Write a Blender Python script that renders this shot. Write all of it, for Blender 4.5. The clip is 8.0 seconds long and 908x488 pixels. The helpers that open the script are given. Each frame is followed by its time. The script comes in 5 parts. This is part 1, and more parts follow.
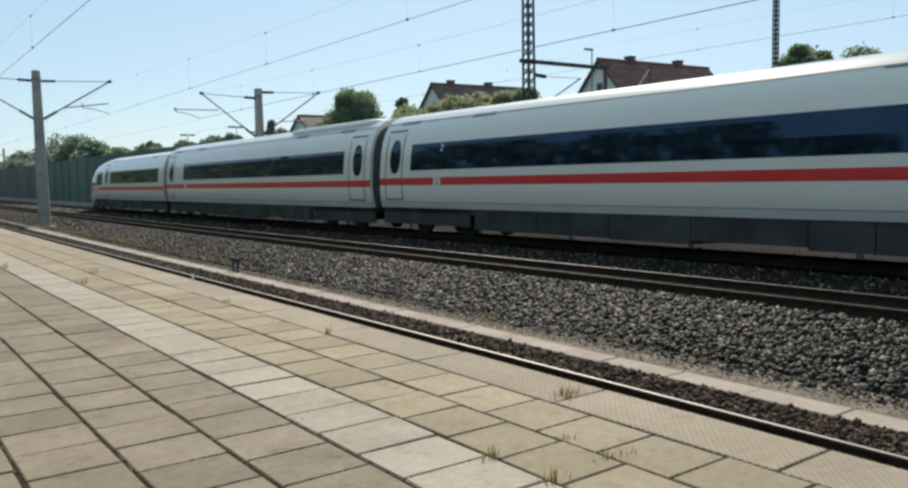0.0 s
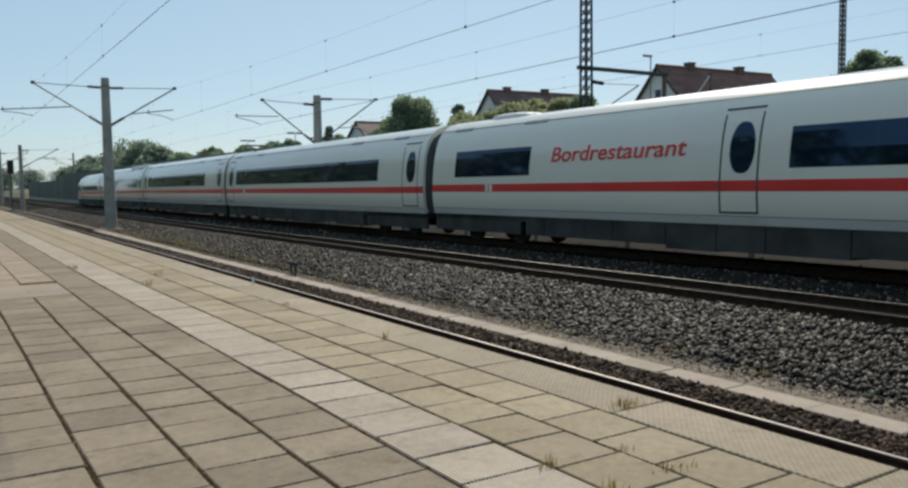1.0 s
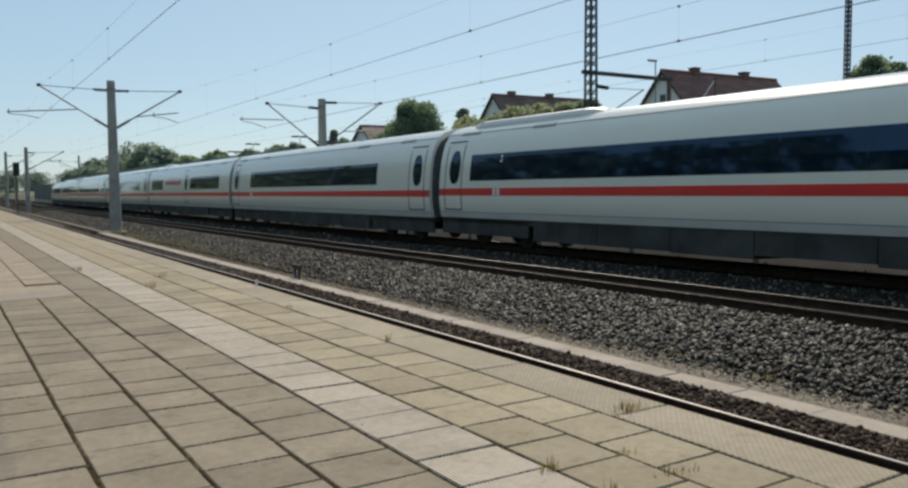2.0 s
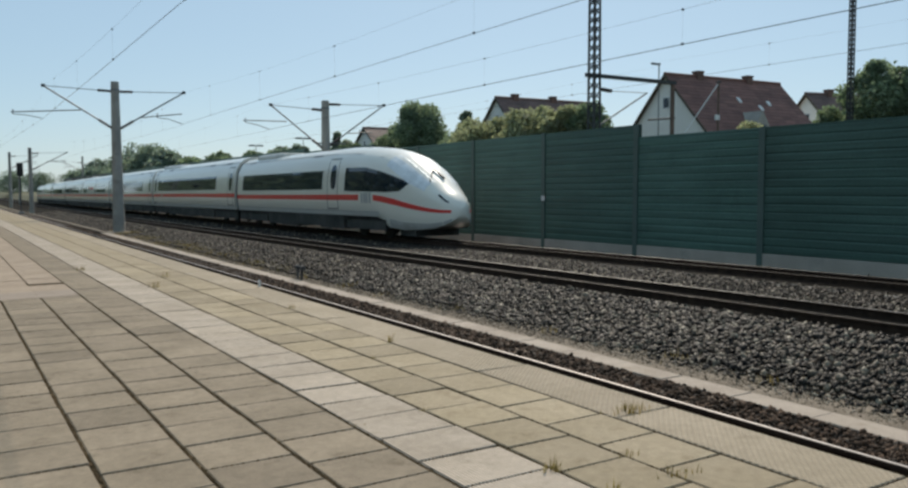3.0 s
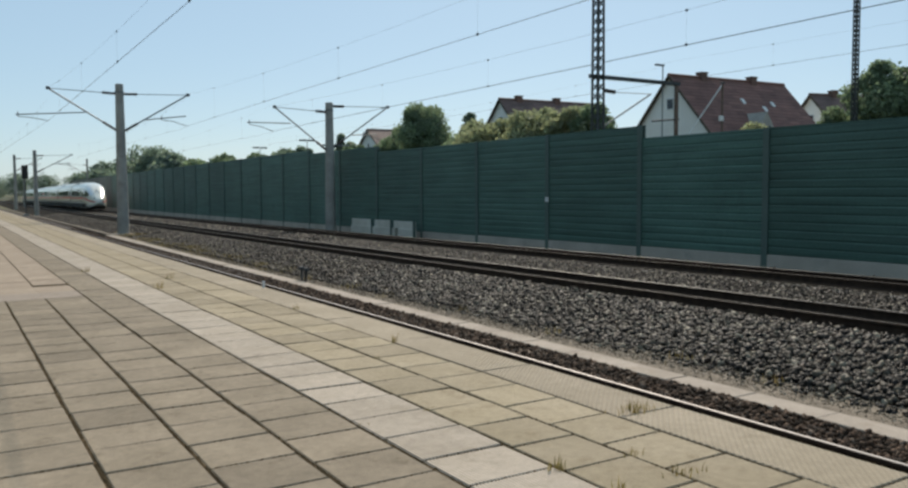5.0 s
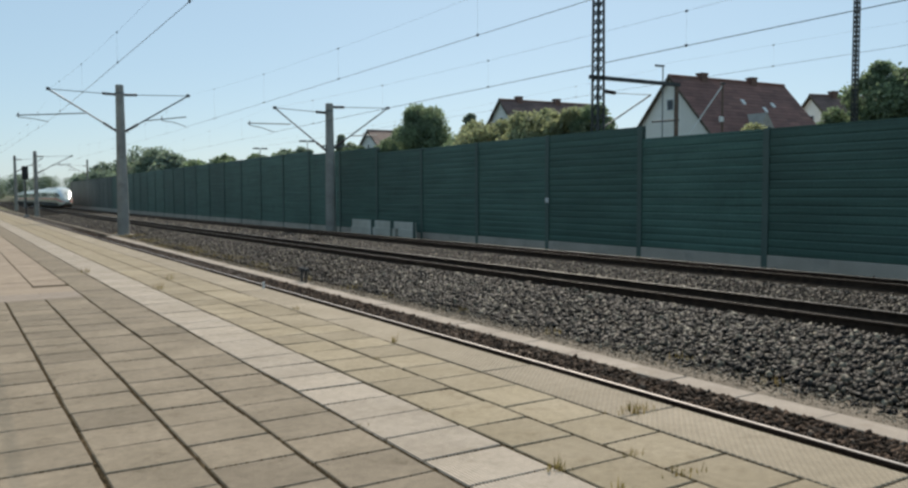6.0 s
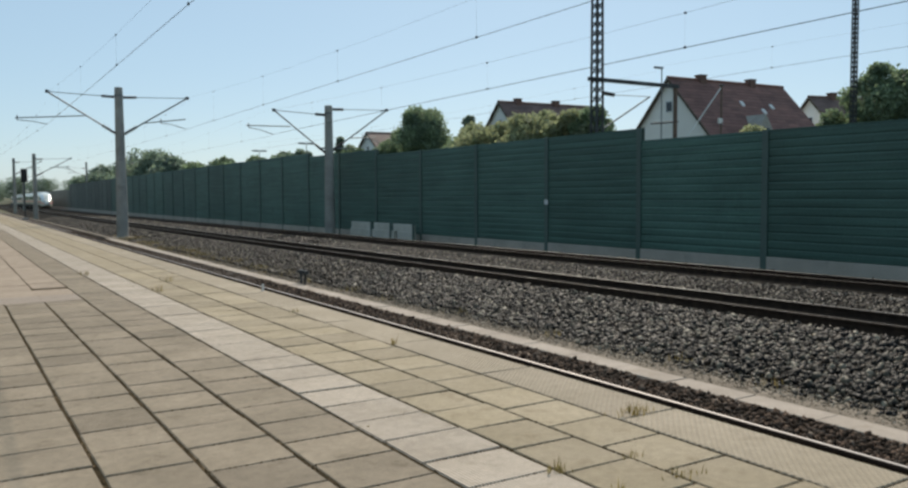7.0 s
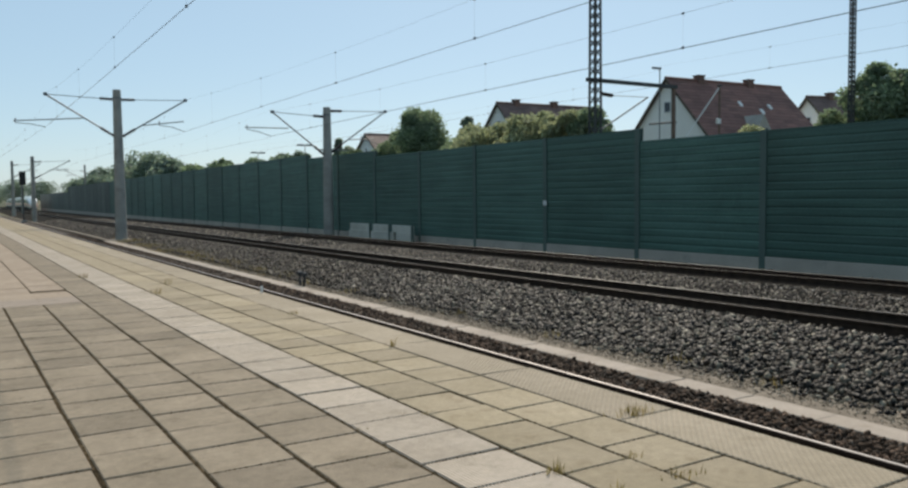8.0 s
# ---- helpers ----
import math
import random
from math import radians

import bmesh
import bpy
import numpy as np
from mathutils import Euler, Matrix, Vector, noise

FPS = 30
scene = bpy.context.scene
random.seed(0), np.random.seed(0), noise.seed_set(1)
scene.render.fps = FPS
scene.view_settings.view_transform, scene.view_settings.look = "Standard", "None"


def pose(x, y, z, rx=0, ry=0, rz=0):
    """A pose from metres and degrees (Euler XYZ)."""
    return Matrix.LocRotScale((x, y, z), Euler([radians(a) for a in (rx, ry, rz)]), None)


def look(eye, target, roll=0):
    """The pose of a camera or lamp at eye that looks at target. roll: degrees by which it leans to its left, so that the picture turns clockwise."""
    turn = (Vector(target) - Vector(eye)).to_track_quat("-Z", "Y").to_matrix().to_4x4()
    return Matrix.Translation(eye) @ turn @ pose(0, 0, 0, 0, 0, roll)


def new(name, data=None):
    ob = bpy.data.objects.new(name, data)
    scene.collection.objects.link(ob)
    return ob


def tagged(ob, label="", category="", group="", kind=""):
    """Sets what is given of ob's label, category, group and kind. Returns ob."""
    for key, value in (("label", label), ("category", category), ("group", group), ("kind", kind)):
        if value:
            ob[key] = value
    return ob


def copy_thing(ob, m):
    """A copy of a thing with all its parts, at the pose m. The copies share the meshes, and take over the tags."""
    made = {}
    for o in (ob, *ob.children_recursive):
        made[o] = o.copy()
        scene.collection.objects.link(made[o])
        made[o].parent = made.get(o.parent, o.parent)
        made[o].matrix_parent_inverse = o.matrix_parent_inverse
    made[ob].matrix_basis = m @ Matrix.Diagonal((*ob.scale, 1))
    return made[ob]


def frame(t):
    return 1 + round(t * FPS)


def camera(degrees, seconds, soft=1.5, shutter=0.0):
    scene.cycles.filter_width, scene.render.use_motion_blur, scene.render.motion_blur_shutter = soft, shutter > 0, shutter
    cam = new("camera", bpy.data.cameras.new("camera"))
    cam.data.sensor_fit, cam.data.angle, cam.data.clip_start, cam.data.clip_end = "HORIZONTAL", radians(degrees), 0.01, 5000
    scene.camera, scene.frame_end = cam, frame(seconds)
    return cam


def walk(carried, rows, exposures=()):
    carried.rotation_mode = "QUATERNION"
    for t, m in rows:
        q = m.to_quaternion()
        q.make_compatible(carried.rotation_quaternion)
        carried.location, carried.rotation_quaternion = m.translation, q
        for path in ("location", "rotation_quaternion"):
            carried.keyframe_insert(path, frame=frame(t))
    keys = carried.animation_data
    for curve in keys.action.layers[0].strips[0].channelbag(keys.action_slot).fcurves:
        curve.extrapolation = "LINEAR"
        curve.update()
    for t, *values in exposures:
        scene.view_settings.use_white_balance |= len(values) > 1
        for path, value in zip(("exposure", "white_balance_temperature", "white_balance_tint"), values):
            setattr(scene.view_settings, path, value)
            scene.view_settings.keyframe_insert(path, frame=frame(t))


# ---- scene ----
cam = camera(58.0, 8.0, soft=2.5)
walk(cam, [
    (0, pose(0.028, -0.003, 1.493, 85.23, 1.10, -36.42)),
    (0.1, pose(0.025, -0.001, 1.493, 85.17, 1.00, -35.91)),
    (0.2, pose(0.022, 0.001, 1.492, 85.19, 0.90, -35.34)),
    (0.3, pose(0.018, 0.002, 1.492, 85.28, 0.80, -34.83)),
    (0.4, pose(0.015, 0.004, 1.491, 85.28, 0.70, -34.24)),
    (0.5, pose(0.012, 0.006, 1.491, 85.37, 0.60, -33.69)),
    (0.7, pose(0.004, 0.003, 1.495, 85.68, 0.64, -32.81)),
    (0.8, pose(-0.001, 0.002, 1.496, 85.78, 0.65, -32.58)),
    (1, pose(-0.009, -0.001, 1.500, 85.74, 0.69, -32.60)),
    (1.2, pose(-0.004, -0.004, 1.498, 85.60, 0.69, -32.79)),
    (1.3, pose(-0.002, -0.005, 1.496, 85.56, 0.70, -32.88)),
    (1.5, pose(0.003, -0.008, 1.494, 85.51, 0.70, -32.80)),
    (1.7, pose(0.002, -0.007, 1.491, 85.78, 0.63, -32.53)),
    (2.8, pose(-0.004, -0.001, 1.477, 86.22, 0.24, -32.16)),
    (3, pose(-0.005, -0.000, 1.474, 86.21, 0.17, -32.10)),
    (3.2, pose(-0.005, 0.001, 1.474, 86.03, 0.13, -32.26)),
    (3.5, pose(-0.006, 0.003, 1.473, 85.99, 0.08, -32.41)),
    (4, pose(-0.003, 0.002, 1.468, 85.97, 0.13, -32.17)),
    (4.5, pose(-0.005, 0.003, 1.460, 86.23, 0.26, -31.88)),
    (6, pose(-0.001, 0.001, 1.454, 86.40, 0.27, -31.82)),
    (6.5, pose(-0.001, -0.002, 1.452, 86.46, 0.27, -31.95)),
    (7, pose(-0.003, 0.002, 1.454, 86.54, 0.35, -31.88)),
    (7.5, pose(-0.000, 0.003, 1.453, 86.59, 0.44, -31.90)),
    (8, pose(-0.003, -0.002, 1.455, 86.62, 0.56, -31.97)),
], exposures=((0, 0.25, 6600, 8), (0.5, 0.07, 6600, 8), (1.0, 0.01, 6600, 8), (3.0, 0.01, 6600, 8), (4.5, 0.05, 6600, 8), (6.0, 0.1, 6600, 8), (8.0, 0.1, 6600, 8)))

# ---- light ----
world = bpy.data.worlds.new("sky")
scene.world = world
world.use_nodes = True
wn = world.node_tree
sky = wn.nodes.new("ShaderNodeTexSky")
sky.sky_type = "NISHITA"
sky.sun_disc = False
sky.sun_elevation, sky.sun_rotation = radians(41), radians(40)
sky.air_density, sky.dust_density, sky.ozone_density = 0.9, 0.5, 1.4
# thin bright summer haze over the whole sky
haze = wn.nodes.new("ShaderNodeMix")
haze.data_type = "RGBA"
haze.inputs["Factor"].default_value = 0.55
haze.inputs["B"].default_value = (5.2, 7.5, 9.4, 1)
wn.links.new(sky.outputs[0], haze.inputs["A"])
wn.links.new(haze.outputs["Result"], wn.nodes["Background"].inputs[0])
wn.nodes["Background"].inputs[1].default_value = 0.088
sun = new("sun", bpy.data.lights.new("sun", "SUN"))
sun.data.energy, sun.data.angle, sun.data.color = 3.5, radians(0.53), (1.0, 0.89, 0.77)
sun.matrix_basis = look((0, 0, 40), (-4.9, -5.78, 40 - 6.53))


# ---- materials ----
def mat(name, a, b, scale=3.0, rough=0.8, metal=0.0, bump=0.0, fine=60.0, vary=0.0, island=0.0, where="world", spec=0.5, stain=None, dist=0.01, mid=None, grain=0.28):
    """Two colours mixed by coarse noise, grain and relief by fine noise; vary: by object; island: by loose piece."""
    m = bpy.data.materials.new(name)
    m.use_nodes = True
    n, ln = m.node_tree.nodes, m.node_tree.links
    p = n["Principled BSDF"]
    p.inputs["Roughness"].default_value = rough
    p.inputs["Metallic"].default_value = metal
    p.inputs["Specular IOR Level"].default_value = spec
    if where == "world":
        co = n.new("ShaderNodeNewGeometry").outputs["Position"]
    else:
        co = n.new("ShaderNodeTexCoord").outputs["Object"]
    big = n.new("ShaderNodeTexNoise")
    big.inputs["Scale"].default_value, big.inputs["Detail"].default_value = scale, 5
    ln.new(co, big.inputs["Vector"])
    ramp = n.new("ShaderNodeValToRGB")
    ramp.color_ramp.elements[0].position, ramp.color_ramp.elements[1].position = 0.35, 0.65
    ramp.color_ramp.elements[0].color, ramp.color_ramp.elements[1].color = (*a, 1), (*b, 1)
    ln.new(big.outputs["Fac"], ramp.inputs["Fac"])
    col = ramp.outputs["Color"]
    small = n.new("ShaderNodeTexNoise")
    small.inputs["Scale"].default_value, small.inputs["Detail"].default_value = fine, 3
    ln.new(co, small.inputs["Vector"])

    def times(col, fac_socket, lo, hi):
        r = n.new("ShaderNodeMapRange")
        r.inputs["To Min"].default_value, r.inputs["To Max"].default_value = lo, hi
        ln.new(fac_socket, r.inputs["Value"])
        x = n.new("ShaderNodeVectorMath")
        x.operation = "SCALE"
        ln.new(col, x.inputs[0])
        ln.new(r.outputs["Result"], x.inputs["Scale"])
        return x.outputs["Vector"]

    col = times(col, small.outputs["Fac"], 1 - grain, 1 + grain)
    if mid:
        mn = n.new("ShaderNodeTexNoise")
        mn.inputs["Scale"].default_value, mn.inputs["Detail"].default_value, mn.inputs["Roughness"].default_value = mid[0], 6, 0.75
        ln.new(co, mn.inputs["Vector"])
        col = times(col, mn.outputs["Fac"], 1 - mid[1], 1 + mid[1])
    if vary:
        col = times(col, n.new("ShaderNodeObjectInfo").outputs["Random"], 1 - vary, 1 + vary)
    if island:
        col = times(col, n.new("ShaderNodeNewGeometry").outputs["Random Per Island"], 1 - island, 1 + island)
    if stain:
        sn = n.new("ShaderNodeTexNoise")
        sn.inputs["Scale"].default_value, sn.inputs["Detail"].default_value, sn.inputs["Roughness"].default_value = stain[1], 8, 0.7
        ln.new(co, sn.inputs["Vector"])
        sr = n.new("ShaderNodeMapRange")
        sr.inputs["From Min"].default_value, sr.inputs["From Max"].default_value = 0.56, 0.72
        sr.inputs["To Max"].default_value = stain[2]
        ln.new(sn.outputs["Fac"], sr.inputs["Value"])
        mx = n.new("ShaderNodeMix")
        mx.data_type = "RGBA"
        ln.new(sr.outputs["Result"], mx.inputs["Factor"])
        ln.new(col, mx.inputs["A"])
        mx.inputs["B"].default_value = (*stain[0], 1)
        col = mx.outputs["Result"]
    ln.new(col, p.inputs["Base Color"])
    if bump:
        bn = n.new("ShaderNodeBump")
        bn.inputs["Strength"].default_value, bn.inputs["Distance"].default_value = bump, dist
        ln.new(small.outputs["Fac"], bn.inputs["Height"])
        ln.new(bn.outputs["Normal"], p.inputs["Normal"])
    return m


def grooved(m, height, lo, hi):
    """Shade and dirt of a relief put into the colour: hollows darker, tops lighter."""
    n, ln = m.node_tree.nodes, m.node_tree.links
    p = n["Principled BSDF"]
    r = n.new("ShaderNodeMapRange")
    r.inputs["To Min"].default_value, r.inputs["To Max"].default_value = lo, hi
    ln.new(height, r.inputs["Value"])
    x = n.new("ShaderNodeVectorMath")
    x.operation = "SCALE"
    ln.new(p.inputs["Base Color"].links[0].from_socket, x.inputs[0])
    ln.new(r.outputs["Result"], x.inputs["Scale"])
    ln.new(x.outputs["Vector"], p.inputs["Base Color"])


def studded(m, scale):
    """Adds a diagonal grid of small studs to the relief of a paving material."""
    n, ln = m.node_tree.nodes, m.node_tree.links
    co = n.new("ShaderNodeNewGeometry").outputs["Position"]
    mp = n.new("ShaderNodeMapping")
    mp.inputs["Rotation"].default_value = (0, 0, radians(45))
    ln.new(co, mp.inputs["Vector"])
    v = n.new("ShaderNodeTexVoronoi")
    v.inputs["Scale"].default_value, v.inputs["Randomness"].default_value = scale, 0.0
    v.voronoi_dimensions = "2D"
    ln.new(mp.outputs["Vector"], v.inputs["Vector"])
    bn = n.new("ShaderNodeBump")
    bn.invert = True
    bn.inputs["Strength"].default_value, bn.inputs["Distance"].default_value = 1.0, 0.012
    ln.new(v.outputs["Distance"], bn.inputs["Height"])
    grooved(m, v.outputs["Distance"], 1.2, 0.72)
    old = n["Principled BSDF"].inputs["Normal"].links
    if old:
        ln.new(old[0].from_socket, bn.inputs["Normal"])
    ln.new(bn.outputs["Normal"], n["Principled BSDF"].inputs["Normal"])
    return m


def ribbed(m, scale):
    """Adds fine ribs that run along the platform to the relief of a paving material."""
    n, ln = m.node_tree.nodes, m.node_tree.links
    co = n.new("ShaderNodeNewGeometry").outputs["Position"]
    v = n.new("ShaderNodeTexWave")
    v.bands_direction = "X"
    v.inputs["Scale"].default_value = scale
    ln.new(co, v.inputs["Vector"])
    bn = n.new("ShaderNodeBump")
    bn.inputs["Strength"].default_value, bn.inputs["Distance"].default_value = 0.8, 0.006
    ln.new(v.outputs["Fac"], bn.inputs["Height"])
    grooved(m, v.outputs["Fac"], 0.9, 1.16)
    ln.new(bn.outputs["Normal"], n["Principled BSDF"].inputs["Normal"])
    return m


def leafy(name, a, b):
    m = mat(name, a, b, 0.9, 0.6, island=0.35, fine=9, spec=0.3)
    n, ln = m.node_tree.nodes, m.node_tree.links
    p = n["Principled BSDF"]
    tr = n.new("ShaderNodeBsdfTranslucent")
    br = n.new("ShaderNodeVectorMath")
    br.operation = "MULTIPLY"
    br.inputs[1].default_value = (1.5, 1.55, 1.2)
    ln.new(p.inputs["Base Color"].links[0].from_socket, br.inputs[0])
    ln.new(br.outputs["Vector"], tr.inputs["Color"])
    mx = n.new("ShaderNodeMixShader")
    mx.inputs[0].default_value = 0.5
    ln.new(p.outputs[0], mx.inputs[1])
    ln.new(tr.outputs[0], mx.inputs[2])
    ln.new(mx.outputs[0], n["Material Output"].inputs["Surface"])
    return m


def rubble(name, steps, rough=0.75, spec=0.16):
    """Crushed stone: every loose piece takes one of the steps' colours, with grain over it."""
    m = mat(name, (0.75, 0.75, 0.75), (1.2, 1.2, 1.2), 9.0, rough, bump=0.5, fine=55, spec=spec)
    n, ln = m.node_tree.nodes, m.node_tree.links
    p = n["Principled BSDF"]
    ramp = n.new("ShaderNodeValToRGB")
    ramp.color_ramp.interpolation = "CONSTANT"
    els = ramp.color_ramp.elements
    while len(els) < len(steps):
        els.new(0.5)
    for e, (at, col) in zip(els, steps):
        e.position, e.color = at, (*col, 1)
    ln.new(n.new("ShaderNodeNewGeometry").outputs["Random Per Island"], ramp.inputs["Fac"])
    x = n.new("ShaderNodeVectorMath")
    x.operation = "MULTIPLY"
    ln.new(p.inputs["Base Color"].links[0].from_socket, x.inputs[0])
    ln.new(ramp.outputs["Color"], x.inputs[1])
    ln.new(x.outputs["Vector"], p.inputs["Base Color"])
    return m


def streaky(m, lo, hi):
    """Long faint streaks of grime along the boards of the barrier."""
    n, ln = m.node_tree.nodes, m.node_tree.links
    p = n["Principled BSDF"]
    mp = n.new("ShaderNodeMapping")
    mp.inputs["Scale"].default_value = (1.0, 0.22, 7.0)
    ln.new(n.new("ShaderNodeNewGeometry").outputs["Position"], mp.inputs["Vector"])
    t = n.new("ShaderNodeTexNoise")
    t.inputs["Scale"].default_value, t.inputs["Detail"].default_value, t.inputs["Roughness"].default_value = 1.0, 6, 0.7
    ln.new(mp.outputs["Vector"], t.inputs["Vector"])
    r = n.new("ShaderNodeMapRange")
    r.inputs["From Min"].default_value, r.inputs["From Max"].default_value = 0.35, 0.65
    r.inputs["To Min"].default_value, r.inputs["To Max"].default_value = lo, hi
    ln.new(t.outputs["Fac"], r.inputs["Value"])
    x = n.new("ShaderNodeVectorMath")
    x.operation = "SCALE"
    ln.new(p.inputs["Base Color"].links[0].from_socket, x.inputs[0])
    ln.new(r.outputs["Result"], x.inputs["Scale"])
    ln.new(x.outputs["Vector"], p.inputs["Base Color"])
    return m


SLAB_GREY = mat("grey paving", (0.244, 0.195, 0.136), (0.314, 0.251, 0.179), 1.7, 0.9, bump=0.6, fine=170, vary=0.13, stain=((0.11, 0.08, 0.045), 5.0, 0.65), spec=0.3, mid=(14, 0.45))
SLAB_YELLOW = mat("yellowish paving", (0.340, 0.273, 0.177), (0.399, 0.323, 0.220), 1.6, 0.9, bump=0.6, fine=170, vary=0.15, stain=((0.19, 0.135, 0.07), 5.0, 0.6), spec=0.3, mid=(15, 0.4))
SLAB_TACTILE = ribbed(mat("pale tactile paving", (0.419, 0.346, 0.267), (0.492, 0.411, 0.325), 1.4, 0.88, bump=0.3, fine=150, vary=0.08, stain=((0.24, 0.19, 0.12), 4.0, 0.5), spec=0.3, mid=(12, 0.4)), 14)
SLAB_EDGE = studded(mat("pale edge slab", (0.341, 0.278, 0.196), (0.398, 0.325, 0.236), 1.4, 0.88, bump=0.3, fine=150, vary=0.07, stain=((0.2, 0.16, 0.10), 3.4, 0.45), spec=0.3, mid=(12, 0.35)), 30)
SLAB_PINK = mat("pinkish paving", (0.319, 0.256, 0.202), (0.365, 0.296, 0.235), 1.7, 0.9, bump=0.5, fine=170, vary=0.05, stain=((0.11, 0.085, 0.05), 5.0, 0.4), spec=0.3, mid=(14, 0.3))
SLAB_PALE = mat("pale worn paving", (0.322, 0.249, 0.182), (0.388, 0.302, 0.223), 1.7, 0.9, bump=0.5, fine=170, vary=0.1, stain=((0.15, 0.115, 0.07), 5.0, 0.4), spec=0.3, mid=(14, 0.35))
JOINT = mat("mossy joint dirt", (0.092, 0.062, 0.033), (0.145, 0.102, 0.055), 6, 1.0, bump=0.8, fine=120, mid=(18, 0.5), spec=0.1)
CONCRETE = mat("weathered concrete", (0.27, 0.26, 0.235), (0.36, 0.35, 0.315), 1.3, 0.9, bump=0.4, fine=70, stain=((0.13, 0.12, 0.1), 1.1, 0.5))
TROUGH = mat("pale concrete cover", (0.344, 0.280, 0.221), (0.421, 0.348, 0.279), 1.5, 0.9, bump=0.4, fine=90, stain=((0.24, 0.18, 0.12), 1.7, 0.6), mid=(9, 0.3))
PLINTH = mat("grey concrete plinth", (0.403, 0.357, 0.304), (0.489, 0.434, 0.373), 0.8, 0.9, bump=0.3, fine=40, stain=((0.2, 0.2, 0.18), 0.9, 0.5))
SCREEN_SLAB = mat("whitish concrete slab", (0.52, 0.50, 0.43), (0.62, 0.60, 0.53), 1.2, 0.9, bump=0.3, fine=50, stain=((0.28, 0.26, 0.2), 1.4, 0.6))
SAND = mat("sandy soil", (0.170, 0.134, 0.096), (0.255, 0.206, 0.153), 2.4, 1.0, bump=1.0, fine=75, stain=((0.085, 0.07, 0.045), 3.2, 0.85), mid=(22, 0.6))
SOIL = mat("grass and soil", (0.10, 0.105, 0.045), (0.17, 0.145, 0.08), 0.5, 1.0, bump=1.0, fine=12)
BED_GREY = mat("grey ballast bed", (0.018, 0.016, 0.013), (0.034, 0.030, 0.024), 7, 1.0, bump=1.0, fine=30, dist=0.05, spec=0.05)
BED_BROWN = mat("rusty ballast bed", (0.04, 0.028, 0.02), (0.08, 0.056, 0.04), 9, 1.0, bump=1.0, fine=30, dist=0.04)
# near-black and palest steps put shaded gaps and sunlit facets into the stones' colour
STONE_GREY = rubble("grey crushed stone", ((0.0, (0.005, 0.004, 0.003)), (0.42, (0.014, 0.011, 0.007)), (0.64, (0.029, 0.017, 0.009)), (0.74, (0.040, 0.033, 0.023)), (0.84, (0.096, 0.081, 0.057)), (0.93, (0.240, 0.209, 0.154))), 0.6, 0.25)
STONE_SAND = rubble("sandy gravel", ((0.0, (0.10, 0.082, 0.058)), (0.35, (0.18, 0.15, 0.11)), (0.65, (0.26, 0.22, 0.165)), (0.9, (0.36, 0.32, 0.26))), 0.9, 0.1)
STONE_BROWN = rubble("rusty crushed stone", ((0.0, (0.030, 0.019, 0.012)), (0.4, (0.075, 0.045, 0.028)), (0.72, (0.125, 0.079, 0.053)), (0.93, (0.200, 0.147, 0.109))), 0.8)
BED_DARK = mat("dark track bed", (0.020, 0.018, 0.016), (0.036, 0.032, 0.026), 5, 1.0, bump=0.3, fine=40, spec=0.03)
RUST = mat("rusty rail steel", (0.029, 0.019, 0.014), (0.057, 0.037, 0.025), 7, 0.8, 0.1, bump=0.3, fine=60, spec=0.2)
RAIL_TOP = mat("polished rail steel", (0.34, 0.33, 0.32), (0.44, 0.43, 0.42), 3, 0.36, 1.0)
RAIL_DULL = mat("worn rail steel", (0.32, 0.285, 0.26), (0.42, 0.38, 0.345), 3, 0.5, 0.4)
SLEEPER = mat("concrete sleeper", (0.18, 0.17, 0.15), (0.25, 0.235, 0.21), 3, 0.9, bump=0.3)
WALL_GREEN = streaky(mat("dark green painted panel", (0.056, 0.119, 0.095), (0.071, 0.145, 0.117), 0.35, 0.6, bump=0.1, fine=15, vary=0.14, stain=((0.045, 0.085, 0.067), 0.6, 0.6)), 0.72, 1.22)
WALL_GREY = streaky(mat("grey-green weathered panel", (0.098, 0.115, 0.101), (0.128, 0.140, 0.122), 0.35, 0.7, bump=0.1, fine=15, vary=0.2), 0.8, 1.2)
POST_GREEN = mat("grey-green steel post", (0.081, 0.121, 0.105), (0.101, 0.143, 0.124), 0.8, 0.7)
STEEL = mat("galvanised steel", (0.16, 0.165, 0.17), (0.24, 0.245, 0.25), 3, 0.55, 0.6)
DARK_STEEL = mat("dark painted steel", (0.035, 0.04, 0.042), (0.06, 0.065, 0.068), 3, 0.6, 0.3)
PORCELAIN = mat("brown insulator", (0.035, 0.025, 0.02), (0.06, 0.04, 0.03), 9, 0.3)
RUST_POST = mat("rusty brown steel", (0.10, 0.065, 0.05), (0.15, 0.10, 0.075), 4, 0.8, bump=0.3)
WIRE = mat("copper-grey wire", (0.05, 0.055, 0.055), (0.08, 0.08, 0.08), 3, 0.5, 0.5)
PAINT = mat("white train paint", (0.788, 0.767, 0.673), (0.812, 0.790, 0.695), 0.5, 0.28, where="object", fine=40, grain=0.03, stain=((0.70, 0.69, 0.65), 0.35, 0.1))
SKIRT = mat("dusty pale skirt paint", (0.62, 0.62, 0.585), (0.70, 0.70, 0.66), 0.7, 0.4, where="object", stain=((0.46, 0.44, 0.38), 0.6, 0.45))
